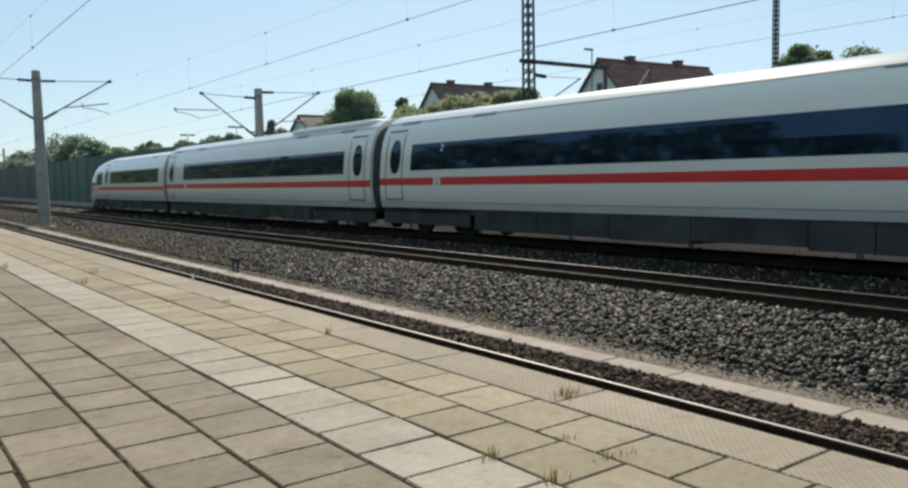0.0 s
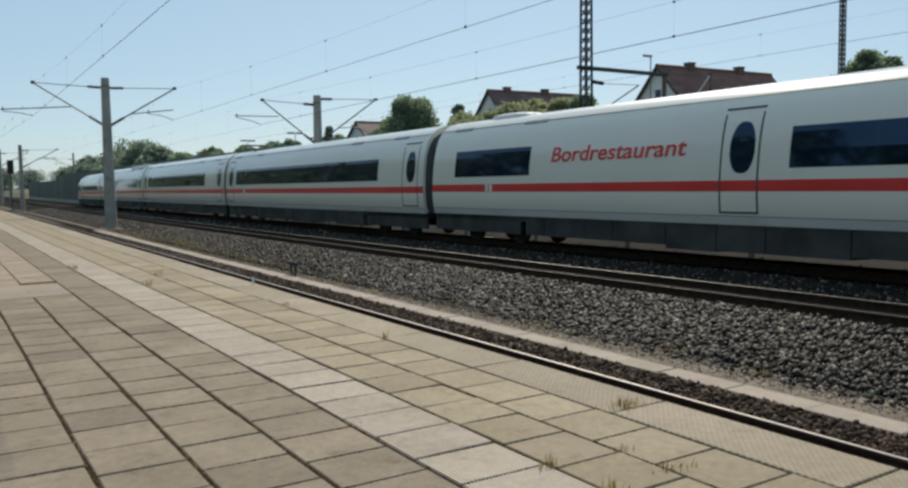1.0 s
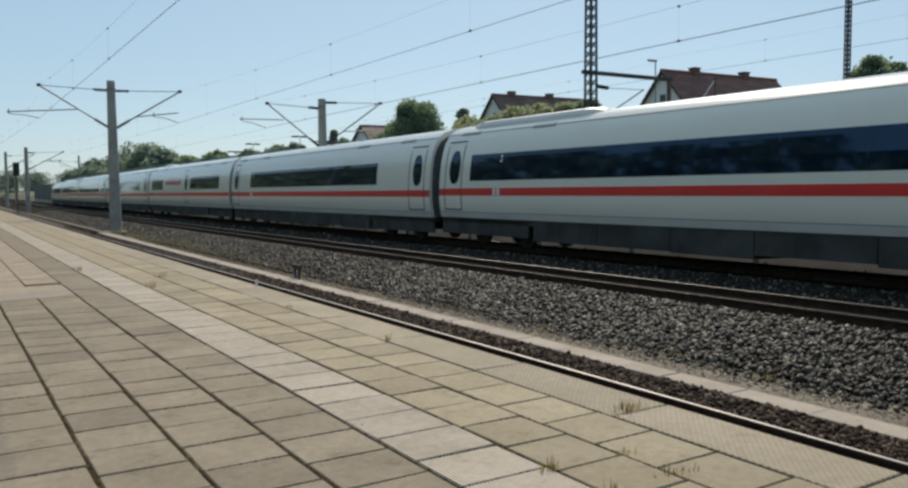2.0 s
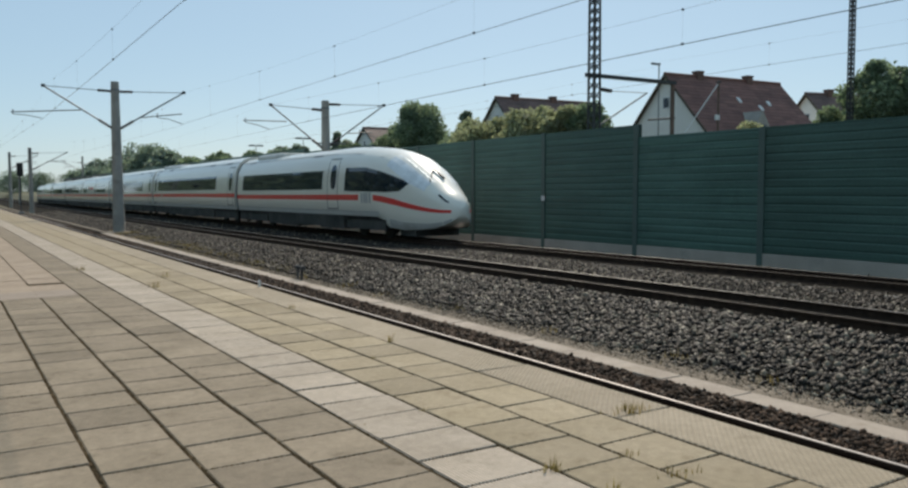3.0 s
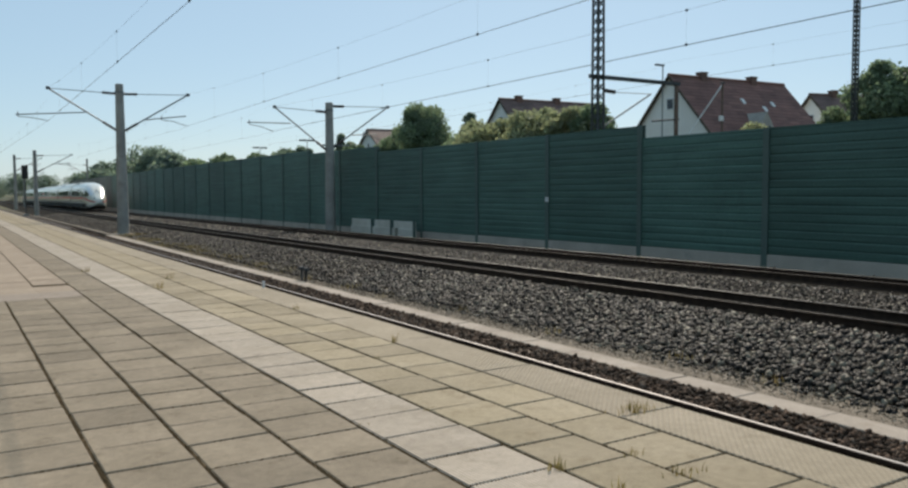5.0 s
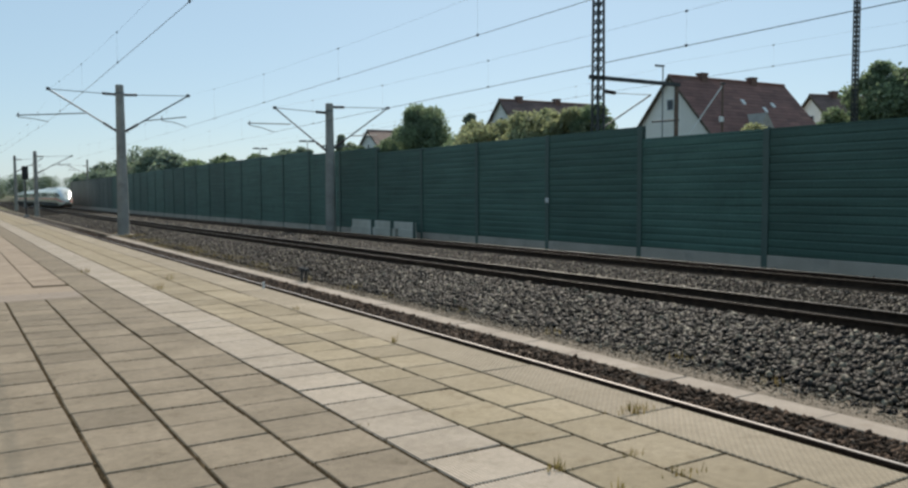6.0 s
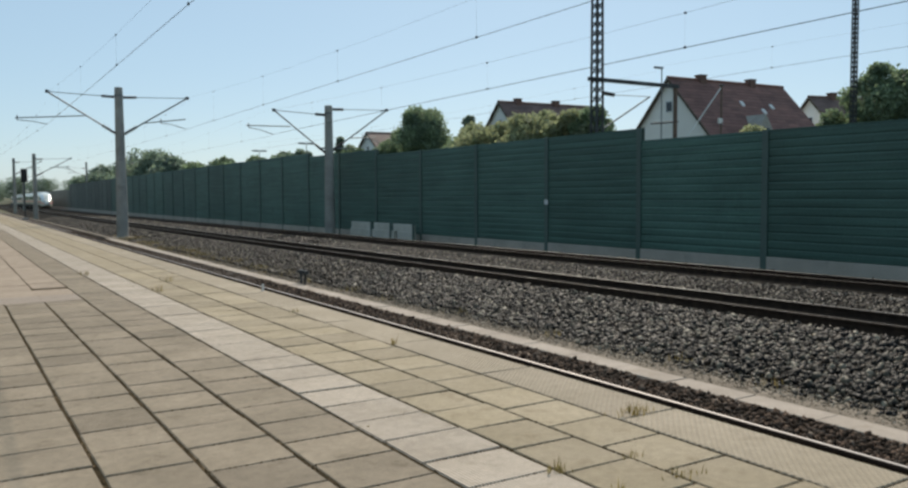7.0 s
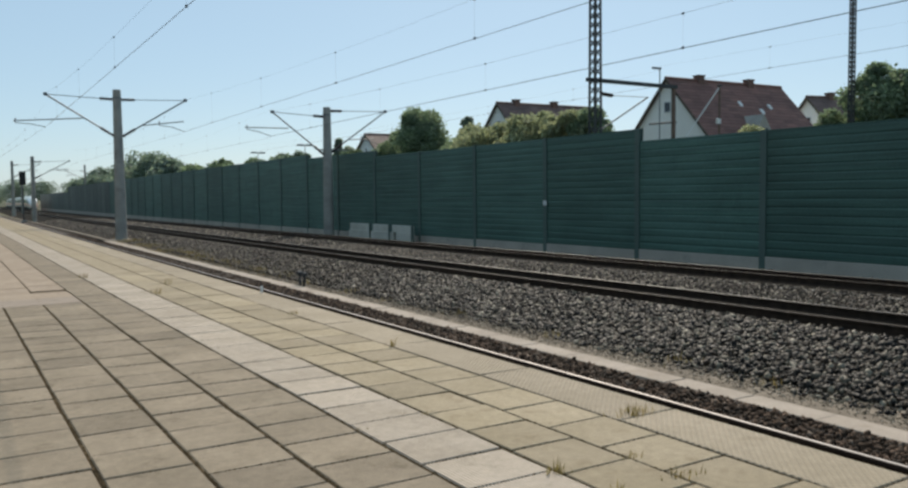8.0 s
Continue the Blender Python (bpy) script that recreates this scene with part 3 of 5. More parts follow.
for y in (36.6, 39.1, 41.45):
    part("upright", Geo().box(20.25, 20.35, y - 0.06, y + 0.06, -1.15, -0.04), POST_GREEN, screen)


# ---- overhead line ----
def insulator(a, b, parent):
    """A ribbed insulator along the line a to b."""
    g, a, b = Geo(), Vector(a), Vector(b)
    n = 7
    for i in range(n):
        p = a.lerp(b, (i + 0.2) / n)
        q = a.lerp(b, (i + 0.75) / n)
        g.tube(p, q, 0.10, 0.07)
    g.tube(a, b, 0.05)
    part("insulator", g, PORCELAIN, parent, "dark ribbed insulator")


def bracket(top, side, stay_z, tip, foot_z, reg_a, reg_b, steady, r):
    """One cantilever: stay, strut, registration tube and steady arm, in the mast's own space."""
    s = side
    stay0, foot = Vector((s * r, 0, stay_z)), Vector((s * r, 0, foot_z))
    tip = Vector(tip)
    mid = stay0.lerp(tip, 0.2)
    insulator(stay0, mid, top)
    part("stay", Geo().tube(mid, tip, 0.022, n=6), STEEL, top)
    m2 = foot.lerp(tip, 0.2)
    insulator(foot, m2, top)
    part("strut", Geo().tube(m2, tip, 0.042), STEEL, top)
    part("end_clamp", Geo().box(tip.x - 0.09, tip.x + 0.09, -0.07, 0.07, tip.z - 0.07, tip.z + 0.09), DARK_STEEL, top)
    part("registration_tube", Geo().tube(reg_a, reg_b, 0.032), STEEL, top)
    part("steady_arm", Geo().path([steady[0], steady[1], steady[2]], 0.022).tube(steady[0], Vector(steady[0]) + Vector((0, 0, 0.25)), 0.03), STEEL, top)


def concrete_mast(m, height, r0, r1, label):
    top = thing("catenary_mast", label, "catenary mast", m, "overhead line masts")
    n = 18
    ring = lambda z, r: [(r * math.cos(2 * math.pi * i / n), r * math.sin(2 * math.pi * i / n), z) for i in range(n)]
    part("shaft", Geo().loft([ring(0, r0), ring(height * 0.5, (r0 + r1) / 2), ring(height - 0.03, r1), ring(height, r1 - 0.03)]), CONCRETE, top, smooth=True)
    part("collar", Geo().loft([ring(height - 0.52, r1 + 0.02), ring(height - 0.42, r1 + 0.02)]), STEEL, top)
    return top


M1 = concrete_mast(pose(8.66, 50, -0.92), 8.57, 0.335, 0.22, "round tapered grey concrete mast carrying two cantilevers")
X, Z = 8.66, -0.92
d = lambda x, z: Vector((x - X, 0, z - Z))
bracket(M1, -1, 7.1 - Z, d(4.99, 7.2), 5.05 - Z, d(6.84, 5.97), d(3.4, 5.70), (d(3.5, 5.60), d(4.2, 5.56), d(4.95, 5.42)), 0.24)
bracket(M1, 1, 7.1 - Z, d(12.48, 7.24), 5.02 - Z, d(9.91, 5.67), d(12.35, 6.0), (d(10.95, 5.72), d(11.6, 5.66), d(12.36, 5.41)), 0.24)
part("footing", Geo().box(-0.62, 0.55, -0.6, 0.5, -0.12, 0.06, 0.03), TROUGH, M1, "pale concrete footing")
M2 = concrete_mast(pose(20.2, 47, -0.98), 7.91, 0.33, 0.23, "round tapered concrete mast standing before the noise barrier")
X, Z = 20.2, -0.98
bracket(M2, -1, 6.35 - Z, d(16.74, 6.49), 4.06 - Z, d(17.72, 5.57), d(15.08, 5.53), (d(15.2, 5.42), d(15.9, 5.30), d(16.64, 5.06)), 0.25)
bracket(M2, 1, 6.72 - Z, d(24.21, 6.84), 4.2 - Z, d(21.6, 5.0), d(23.4, 5.1), (d(22.5, 5.0), d(23.0, 4.95), d(23.6, 4.8)), 0.25)
part("cross_bar", Geo().box(-0.5, 1.3, -0.05, 0.05, 5.28, 5.36), STEEL, M2)
# the masts further along the line
for x, y, top_z, r in ((8.55, 101, 6.2, 0.26), (9.1, 140, 7.3, 0.26), (25.6, 187, 8.7, 0.26), (14.0, 190, 7.0, 0.26)):
    far = concrete_mast(pose(x, y, -1.0 - (fall(y) if x > 10 else 0)), top_z + 1.0 + (fall(y) if x > 10 else 0), r, r * 0.7, "distant grey concrete overhead line mast")
    s = -1 if x > 15 else 1
    bracket(far, s, top_z + 0.4, Vector((s * 3.7, 0, top_z + 0.55)), top_z - 1.4, Vector((s * 1.6, 0, top_z - 0.5)), Vector((s * 3.6, 0, top_z - 0.35)),
            (Vector((s * 2.4, 0, top_z - 0.5)), Vector((s * 3.0, 0, top_z - 0.55)), Vector((s * 3.7, 0, top_z - 0.75))), r * 0.75)


def line_wire(name, pts, r, label, droppers=()):
    top = thing(name, label, "overhead wire", group="overhead wires")
    part("wire", Geo().path(pts, r, 5), WIRE, top)
    for a, b in droppers:
        part("dropper", Geo().tube(a, b, 0.0016, n=4), WIRE, top)
        part("clamp", Geo().box(a[0] - 0.018, a[0] + 0.018, a[1] - 0.03, a[1] + 0.03, a[2] - 0.02, a[2] + 0.04), DARK_STEEL, top)
        part("clamp", Geo().box(b[0] - 0.018, b[0] + 0.018, b[1] - 0.03, b[1] + 0.03, b[2] - 0.03, b[2] + 0.02), DARK_STEEL, top)
    return top


def span(xa, ya, xb, yb, zc, zm, sag, r=0.0075):
    """Contact wire and messenger of one span between two supports."""
    at = lambda f: (xa + (xb - xa) * f, ya + (yb - ya) * f)
    mz = lambda f: zm - sag * (1 - (2 * f - 1) ** 2)
    contact = [(*at(i / 14), zc) for i in range(15)]
    messenger = [(*at(i / 14), mz(i / 14)) for i in range(15)]
    drops = [((*at(f), zc), (*at(f), mz(f))) for f in (0.1, 0.23, 0.36, 0.5, 0.64, 0.77, 0.9)]
    line_wire("contact_wire", contact, r, "thin copper contact wire over the track", drops)
    line_wire("messenger_wire", messenger, r * 0.32, "thin sagging messenger wire over the track")


span(3.95, -15, 4.93, 50, 5.41, 7.15, 0.9)
span(4.93, 50, 4.6, 101, 5.41, 6.6, 0.7, 0.005)
span(10.8, -15, 12.36, 50, 5.41, 7.24, 0.84)
span(12.36, 50, 12.4, 101, 5.35, 7.0, 0.8, 0.005)
span(15.0, -18, 16.64, 47, 5.07, 6.49, 0.56, 0.0105)
span(16.64, 47, 18.0, 112, 5.0, 6.6, 0.7, 0.005)
span(29.6, -35, 30.2, 29.2, 6.75, 7.7, 0.15)
span(30.2, 29.2, 30.9, 95, 6.75, 7.5, 0.4)


def lattice_tower(x, y, z0, w0, w1, height, label, k=1.0):
    top = thing("lattice_mast", label, "lattice mast", pose(x, y, z0), "steel lattice masts")
    wid = lambda z: w0 + (w1 - w0) * z / height
    for sx in (-1, 1):
        for sy in (-1, 1):
            a, b = Vector((sx * w0 / 2, sy * w0 / 2, 0)), Vector((sx * w1 / 2, sy * w1 / 2, height))
            part("leg", Geo().tube(a, b, 0.055 * k, n=4), DARK_STEEL, top)
    z, g = 0.3, Geo()
    while z < height - 0.7:
        st = wid(z) * 1.2
        for s in (-1, 1):
            for fl in (-1, 1):
                wa, wb = wid(z) / 2, wid(z + st) / 2
                g.tube((s * wa, fl * wa, z), (s * wb, -fl * wb, z + st), 0.025 * k, n=4)
                g.tube((fl * wa, s * wa, z), (-fl * wb, s * wb, z + st), 0.025 * k, n=4)
        z += st
    part("bracing", g, DARK_STEEL, top)
    return top


T1 = lattice_tower(26.0, 29.15, -0.4, 0.42, 0.33, 11.6, "dark steel lattice mast with a long side arm behind the barrier")
part("arm", Geo().box(-0.5, 5.35, -0.09, 0.09, 7.07, 7.24), DARK_STEEL, T1, "long horizontal steel arm")
part("hanger", Geo().tube((4.2, 0, 3.0), (4.2, 0, 8.0), 0.03), STEEL, T1)
part("hanger", Geo().box(5.08, 5.24, -0.07, 0.07, 3.0, 7.1), RUST_POST, T1, "rusty hanging post under the arm")
part("hanger_arm", Geo().tube((3.5, 0, 5.25), (5.35, 0, 5.42), 0.045), DARK_STEEL, T1)
part("hanger_cap", Geo().box(3.7, 4.25, -0.06, 0.06, 7.95, 8.04), STEEL, T1)
insulator((0.4, 0, 6.55), (1.1, 0, 6.5), T1)
part("stay", Geo().tube((1.1, 0, 6.5), (3.4, 0, 6.55), 0.018, n=5), STEEL, T1)
part("strut", Geo().tube((3.4, 0, 6.55), (0.4, 0, 4.9), 0.04), STEEL, T1)
lattice_tower(38.45, 24.3, 0.6, 0.21, 0.18, 17.0, "slender dark steel lattice mast beside a tree", 0.62)

# a thin post with a slanting stay between the barrier and the white house
stay_post = thing("stayed_post", "thin rusty steel post with a slanting pale stay behind the barrier", "post", pose(32.0, 27.0, 0.2))
part("shaft", Geo().tube((0, 0, 0), (0, 0, 6.4), 0.06, 0.05), RUST_POST, stay_post)
part("stay", Geo().tube((0, 0, 6.35), (-1.3, 0.9, 4.0), 0.03), WHITE_PLATE, stay_post, "pale slanting stay")
part("bracket", Geo().box(-0.18, 0.06, -0.05, 0.05, 4.6, 4.85, 0.02), WHITE_PLATE, stay_post, "small pale bracket box")
part("cap", Geo().box(-0.09, 0.09, -0.09, 0.09, 6.38, 6.46, 0.02), DARK_STEEL, stay_post)

# signal and small posts by the platform track
signal = thing("railway_signal", "dark railway signal on a thin post", "signal", pose(7.15, 96, -0.95))
part("post", Geo().tube((0, 0, 0), (0, 0, 4.0), 0.06), DARK_STEEL, signal)
part("head", Geo().box(-0.3, 0.3, -0.1, 0.1, 3.95, 5.35, 0.05), BLACK, signal, "black signal head")
part("base", Geo().box(-0.25, 0.25, -0.25, 0.25, -0.05, 0.3, 0.03), CONCRETE, signal)
marker = thing("track_marker", "pair of small dark trackside stakes", "stake", pose(7.86, 20.1, -0.89))
for dy in (-0.1, 0.1):
    part("stake", Geo().tube((0, dy * 1.0, -0.1), (0, dy * 1.7, 0.36), 0.035).box(-0.06, 0.06, dy * 1.7 - 0.08, dy * 1.7 + 0.08, 0.32, 0.41, 0.02), DARK_STEEL, marker)


solid("marker_peg", Geo().box(4.085, 4.115, 12.15, 12.18, -0.02, 0.10, 0.008), WHITE_PLATE, "small white peg standing at the platform edge", "peg")


# ---- houses ----
def house(m, half, length, eave, ridge, wall, tiles, label, chimneys, skylights=(), dormer=False):
    """A gabled house; its gable stands at the origin across y, the ridge runs along x."""
    top = thing("house", label, "house", m, "houses behind the barrier")
    g = Geo().box(0, length, -half, half, -1.0, eave)
    k = len(g.v)
    g.v += [(0, -half, eave), (0, half, eave), (0, 0, ridge), (0.3, -half, eave), (0.3, half, eave), (0.3, 0, ridge)]
    g.f += [(k + 1, k, k + 2), (k + 3, k + 4, k + 5), (k, k + 3, k + 5, k + 2), (k + 4, k + 1, k + 2, k + 5)]
    k = len(g.v)
    g.v += [(length - 0.3, -half, eave), (length - 0.3, half, eave), (length - 0.3, 0, ridge), (length, -half, eave), (length, half, eave), (length, 0, ridge)]
    g.f += [(k + 1, k, k + 2), (k + 3, k + 4, k + 5), (k, k + 3, k + 5, k + 2), (k + 4, k + 1, k + 2, k + 5)]
    part("wall", g, wall, top)
    sl = (ridge - eave) / half
    for s in (-1, 1):
        g = Geo()
        rows = 22
        for i in range(rows):
            a, b = i / rows, (i + 1) / rows
            ya, yb = s * (half + 0.45) * (1 - a), s * (half + 0.45) * (1 - b)
            za, zb = ridge - abs(ya) * sl + 0.12, ridge - abs(yb) * sl + 0.09
            for j in range(12):
                xa, xb = -0.25 + (length + 0.5) * j / 12, -0.25 + (length + 0.5) * (j + 1) / 12
                kk = len(g.v)
                g.v += [(xa, ya, za), (xb, ya, za), (xb, yb, zb), (xa, yb, zb), (xa, ya, za - 0.12), (xb, ya, za - 0.12)]
                g.f += [(kk, kk + 1, kk + 2, kk + 3), (kk + 4, kk + 5, kk + 1, kk)]
        r = tagged(part("roof", g, tiles, top), "tiled roof slope", kind="stuff")
        under = Geo()
        under.v = [(-0.25, 0, ridge + 0.02), (length + 0.25, 0, ridge + 0.02), (length + 0.25, s * (half + 0.45), ridge - (half + 0.45) * sl - 0.02), (-0.25, s * (half + 0.45), ridge - (half + 0.45) * sl - 0.02)]
        under.f = [(0, 1, 2, 3)]
        part("roof_lining", under, BARK, r)
        part("verge_board", Geo().loft([[(-0.29, 0, ridge - 0.1), (-0.24, 0, ridge - 0.1), (-0.24, 0, ridge + 0.13), (-0.29, 0, ridge + 0.13)],
                                        [(x, s * (half + 0.45), z - (half + 0.45) * sl) for x, z in ((-0.29, ridge - 0.1), (-0.24, ridge - 0.1), (-0.24, ridge + 0.13), (-0.29, ridge + 0.13))]]), BARK, r)
    part("ridge_cap", Geo().tube((-0.25, 0, ridge + 0.08), (length + 0.25, 0, ridge + 0.08), 0.14), tiles, top)
    for x in chimneys:
        c = part("chimney", Geo().box(x - 0.3, x + 0.3, -0.28, 0.28, ridge - 0.6, ridge + 0.4), BRICK, top, "brick chimney")
        part("chimney_cap", Geo().box(x - 0.35, x + 0.35, -0.33, 0.33, ridge + 0.4, ridge + 0.48), BRICK, c)
    for x, f in skylights:
        y = -half * f
        z = ridge - abs(y) * sl + 0.2
        g = Geo()
        g.v = [(x - 0.15, y - 0.15, z - 0.15 * sl), (x + 0.15, y - 0.15, z - 0.15 * sl), (x + 0.15, y + 0.15, z + 0.15 * sl), (x - 0.15, y + 0.15, z + 0.15 * sl)]
        g.v += [(a, b, c - 0.16) for a, b, c in g.v]
        g.f = [(0, 1, 2, 3), (4, 5, 1, 0), (5, 6, 2, 1), (6, 7, 3, 2), (7, 4, 0, 3)]
        part("skylight", g, WHITE_PLATE, top, "pale roof window")
    # gable windows
    for y, z, w, h in ((0, ridge - 2.0, 0.36, 0.42), (-1.9, eave - 0.5, 0.55, 0.75), (1.9, eave - 0.5, 0.55, 0.75)):
        win = part("window", Geo().box(-0.05, 0.02, y - w, y + w, z - h, z + h), WHITE_PLATE, top)
        part("pane", Geo().box(-0.06, -0.045, y - w + 0.08, y + w - 0.08, z - h + 0.08, z + h - 0.08), GLASS, win, "dark window pane")
    if dormer:
        x, y = length * 0.42, -half * 0.8
        z = ridge - abs(y) * sl
        dm = part("dormer", Geo().loft([[(x - 1.3, yy, z - 0.3), (x + 1.3, yy, z - 0.3), (x, yy, z + 1.6)] for yy in (y - 0.4, y + 1.6)]), CONCRETE, top, "small grey gabled dormer")
        part("dormer_window", Geo().box(x - 0.35, x + 0.35, y - 0.43, y - 0.4, z - 0.1, z + 0.6), GLASS, dm)
    return top


house(pose(45, 42.64, 1.0, 0, 0, -2.5), 5.0, 11.85, 3.35, 8.72, RENDER_WHITE, TILE, "white gabled house with red-brown tiled roof and two chimneys",
      (3.1, 8.4), ((5.6, 0.34), (7.4, 0.44), (8.7, 0.36)), True)
house(pose(45, 64, 1.0, 0, 0, -2), 5.0, 10.5, 4.1, 9.1, RENDER_WHITE, TILE_DARK, "white gabled house with dark brown tiled roof", (2.0, 6.5), ((4.0, 0.35),))
house(pose(62, 43.0, 1.0, 0, 0, -14), 3.6, 6.5, 4.9, 8.35, RENDER_WHITE, TILE_DARK, "small white gabled house with dark roof", (2.2,))
house(pose(45, 92.5, 1.0, 0, 0, -4), 4.4, 10.0, 5.4, 8.1, RENDER_WHITE, TILE_DARK, "pale house with low dark roof among trees", (6.5,))


# ---- trees ----
def tree(x, y, z0, height, spread, leaves, material, label, lobes=9, size=0.3, seed=1, conic=False, crown_from=0.3, thick=None):
    r = random.Random(seed)
    nr = np.random.default_rng(seed)
    top = thing("tree", label, "tree", pose(x, y, z0), "trees behind the barrier")
    tr = thick or height * 0.022
    lobes = lobes * 2
    leaves, size = leaves * 3, size * 0.68
    ring = lambda c, rr: [(c[0] + rr * math.cos(2 * math.pi * i / 8), c[1] + rr * math.sin(2 * math.pi * i / 8), c[2]) for i in range(8)]
    g = Geo().loft([ring((0, 0, -0.3), tr * 1.5), ring((0.05, 0, height * 0.2), tr), ring((0.1, 0.1, height * 0.55), tr * 0.6), ring((0, 0.1, height * 0.9), tr * 0.15)])
    cs = []
    for i in range(lobes):
        f = (i + 0.5) / lobes
        zc = height * (crown_from + (1 - crown_from) * (f * 0.86 + 0.04))
        wide = (1 - f) * 0.95 + 0.08 if conic else math.sin(math.pi * (0.16 + 0.72 * f)) ** 0.8
        a = i * 2.4 + r.uniform(-0.5, 0.5)
        off = spread * wide * r.uniform(0.3, 0.8)
        rad = spread * (0.27 if conic else 0.37) * r.uniform(0.65, 1.3) * (0.55 + 0.45 * wide)
        c = (off * math.cos(a), off * math.sin(a), zc)
        cs.append((c, rad))
        g.tube((0.05, 0.05, zc * 0.72), c, tr * 0.3, tr * 0.08, 5)
    part("trunk", g, BARK, top)
    n = leaves // lobes
    co, fa = [], []
    base = 0
    for c, rad in cs:
        dr = nr.normal(size=(n, 3))
        dr /= np.linalg.norm(dr, axis=1)[:, None]
        rr = rad * (nr.uniform(0.3, 1.05, n) ** 0.6 + np.abs(nr.normal(0, 0.16, n)))
        p = np.array(c) + dr * rr[:, None] * np.array([1, 1, 0.82])
        a, b = nr.normal(size=(n, 3)), nr.normal(size=(n, 3))
        a /= np.linalg.norm(a, axis=1)[:, None]
        b = np.cross(a, b)
        b /= np.linalg.norm(b, axis=1)[:, None]
        s = (size * nr.uniform(0.5, 1.3, n))[:, None]
        quad = np.stack([p - a * s, p - b * s * 0.55, p + a * s, p + b * s * 0.55], 1)
        co.append(quad.reshape(-1, 3))
        fa.append(np.arange(n * 4).reshape(n, 4) + base)
        base += n * 4
    g = Geo()
    g.v, g.f = np.concatenate(co).tolist(), np.concatenate(fa).tolist()
    part("crown", g, material, top, "leafy crown with gaps")
    return top


# big trees by the slender mast
tree(41, 24.1, 0.8, 7.5, 2.2, 9000, LEAF, "dense green garden tree beside a lattice mast", 13, 0.16, 3, crown_from=0.15)
tree(41, 26.6, 0.8, 5.2, 1.5, 3500, LEAF, "low leafy garden tree beside the white house", 9, 0.15, 21, crown_from=0.1)
tree(42, 21.8, 0.8, 6.6, 2.6, 9000, LEAF, "broad green garden tree", 13, 0.16, 4, crown_from=0.12)
# crowns over the barrier
tree(40, 70.2, 0.6, 9.2, 2.9, 9000, LEAF, "round-crowned green tree behind the barrier", 14, 0.2, 6, crown_from=0.45)
tree(40, 61.7, 0.6, 8.3, 2.2, 5000, LEAF_DARK, "slim pointed dark green tree", 12, 0.17, 7, conic=True, crown_from=0.2)
tree(36, 53.0, 0.6, 6.4, 3.6, 7000, LEAF_LIGHT, "yellow-green bushy tree behind the barrier", 12, 0.2, 8, crown_from=0.1)
tree(36, 47.5, 0.6, 6.9, 3.2, 7000, LEAF_LIGHT, "yellow-green bushy tree behind the barrier", 12, 0.2, 9, crown_from=0.1)
tree(36, 43.0, 0.6, 6.8, 2.6, 6000, LEAF_LIGHT, "yellow-green bushy tree behind the barrier", 11, 0.2, 10, crown_from=0.1)
tree(37, 41.6, 0.6, 6.9, 2.0, 6000, LEAF, "green bushy tree behind the barrier", 11, 0.2, 11, crown_from=0.1)
tree(38, 57.5, 0.6, 6.0, 3.0, 5000, LEAF, "green bushy tree behind the barrier", 11, 0.22, 12, crown_from=0.1)
tree(41, 64.5, 0.6, 6.3, 3.2, 5000, LEAF, "green bushy tree behind the barrier", 11, 0.22, 13, crown_from=0.1)
tree(40, 76.5, 0.6, 6.8, 2.8, 4500, LEAF, "green bushy tree behind the barrier", 11, 0.24, 14, crown_from=0.1)
tree(38, 85.5, 0.6, 7.9, 1.9, 4000, LEAF_DARK, "dark pointed conifer behind the barrier", 11, 0.2, 15, conic=True, crown_from=0.15)
tree(44, 97.0, 0.6, 6.6, 3.4, 4000, LEAF, "green bushy tree behind the barrier", 10, 0.28, 16, crown_from=0.1)
tree(40, 31.0, 0.8, 4.5, 2.0, 3500, LEAF_LIGHT, "low yellow-green garden bush", 9, 0.18, 17, False, 0.05)
for x, y, h, s, k, mm in ((36, 96, 6.3, 2.2, 60, LEAF_DARK), (37, 101, 6.6, 2.0, 61, LEAF), (36, 106, 6.1, 2.4, 62, LEAF_DARK), (37, 111.5, 6.6, 2.2, 63, LEAF), (36, 122, 6.9, 2.4, 64, LEAF),
                          (38, 82, 6.5, 2.2, 65, LEAF), (36, 91.5, 6.4, 1.6, 66, LEAF_DARK)):
    tree(x, y, 0.6, h, s, 3000, mm, "green tree top showing over the barrier", 10, 0.24, k, crown_from=0.1)


def street_lamp(x, y, h):
    top = thing("street_lamp", "slim street lamp with two flat heads", "street lamp", pose(x, y, 0.6), "street lamps")
    part("post", Geo().tube((0, 0, 0), (0, 0, h), 0.07, 0.045), STEEL, top)
    for s in (-1, 1):
        part("lamp_head", Geo().box(min(s * 0.1, s * 0.95), max(s * 0.1, s * 0.95), -0.16, 0.16, h - 0.02, h + 0.16, 0.04), DARK_STEEL, top)


street_lamp(36, 107.0, 6.75)
street_lamp(36, 90.3, 6.8)
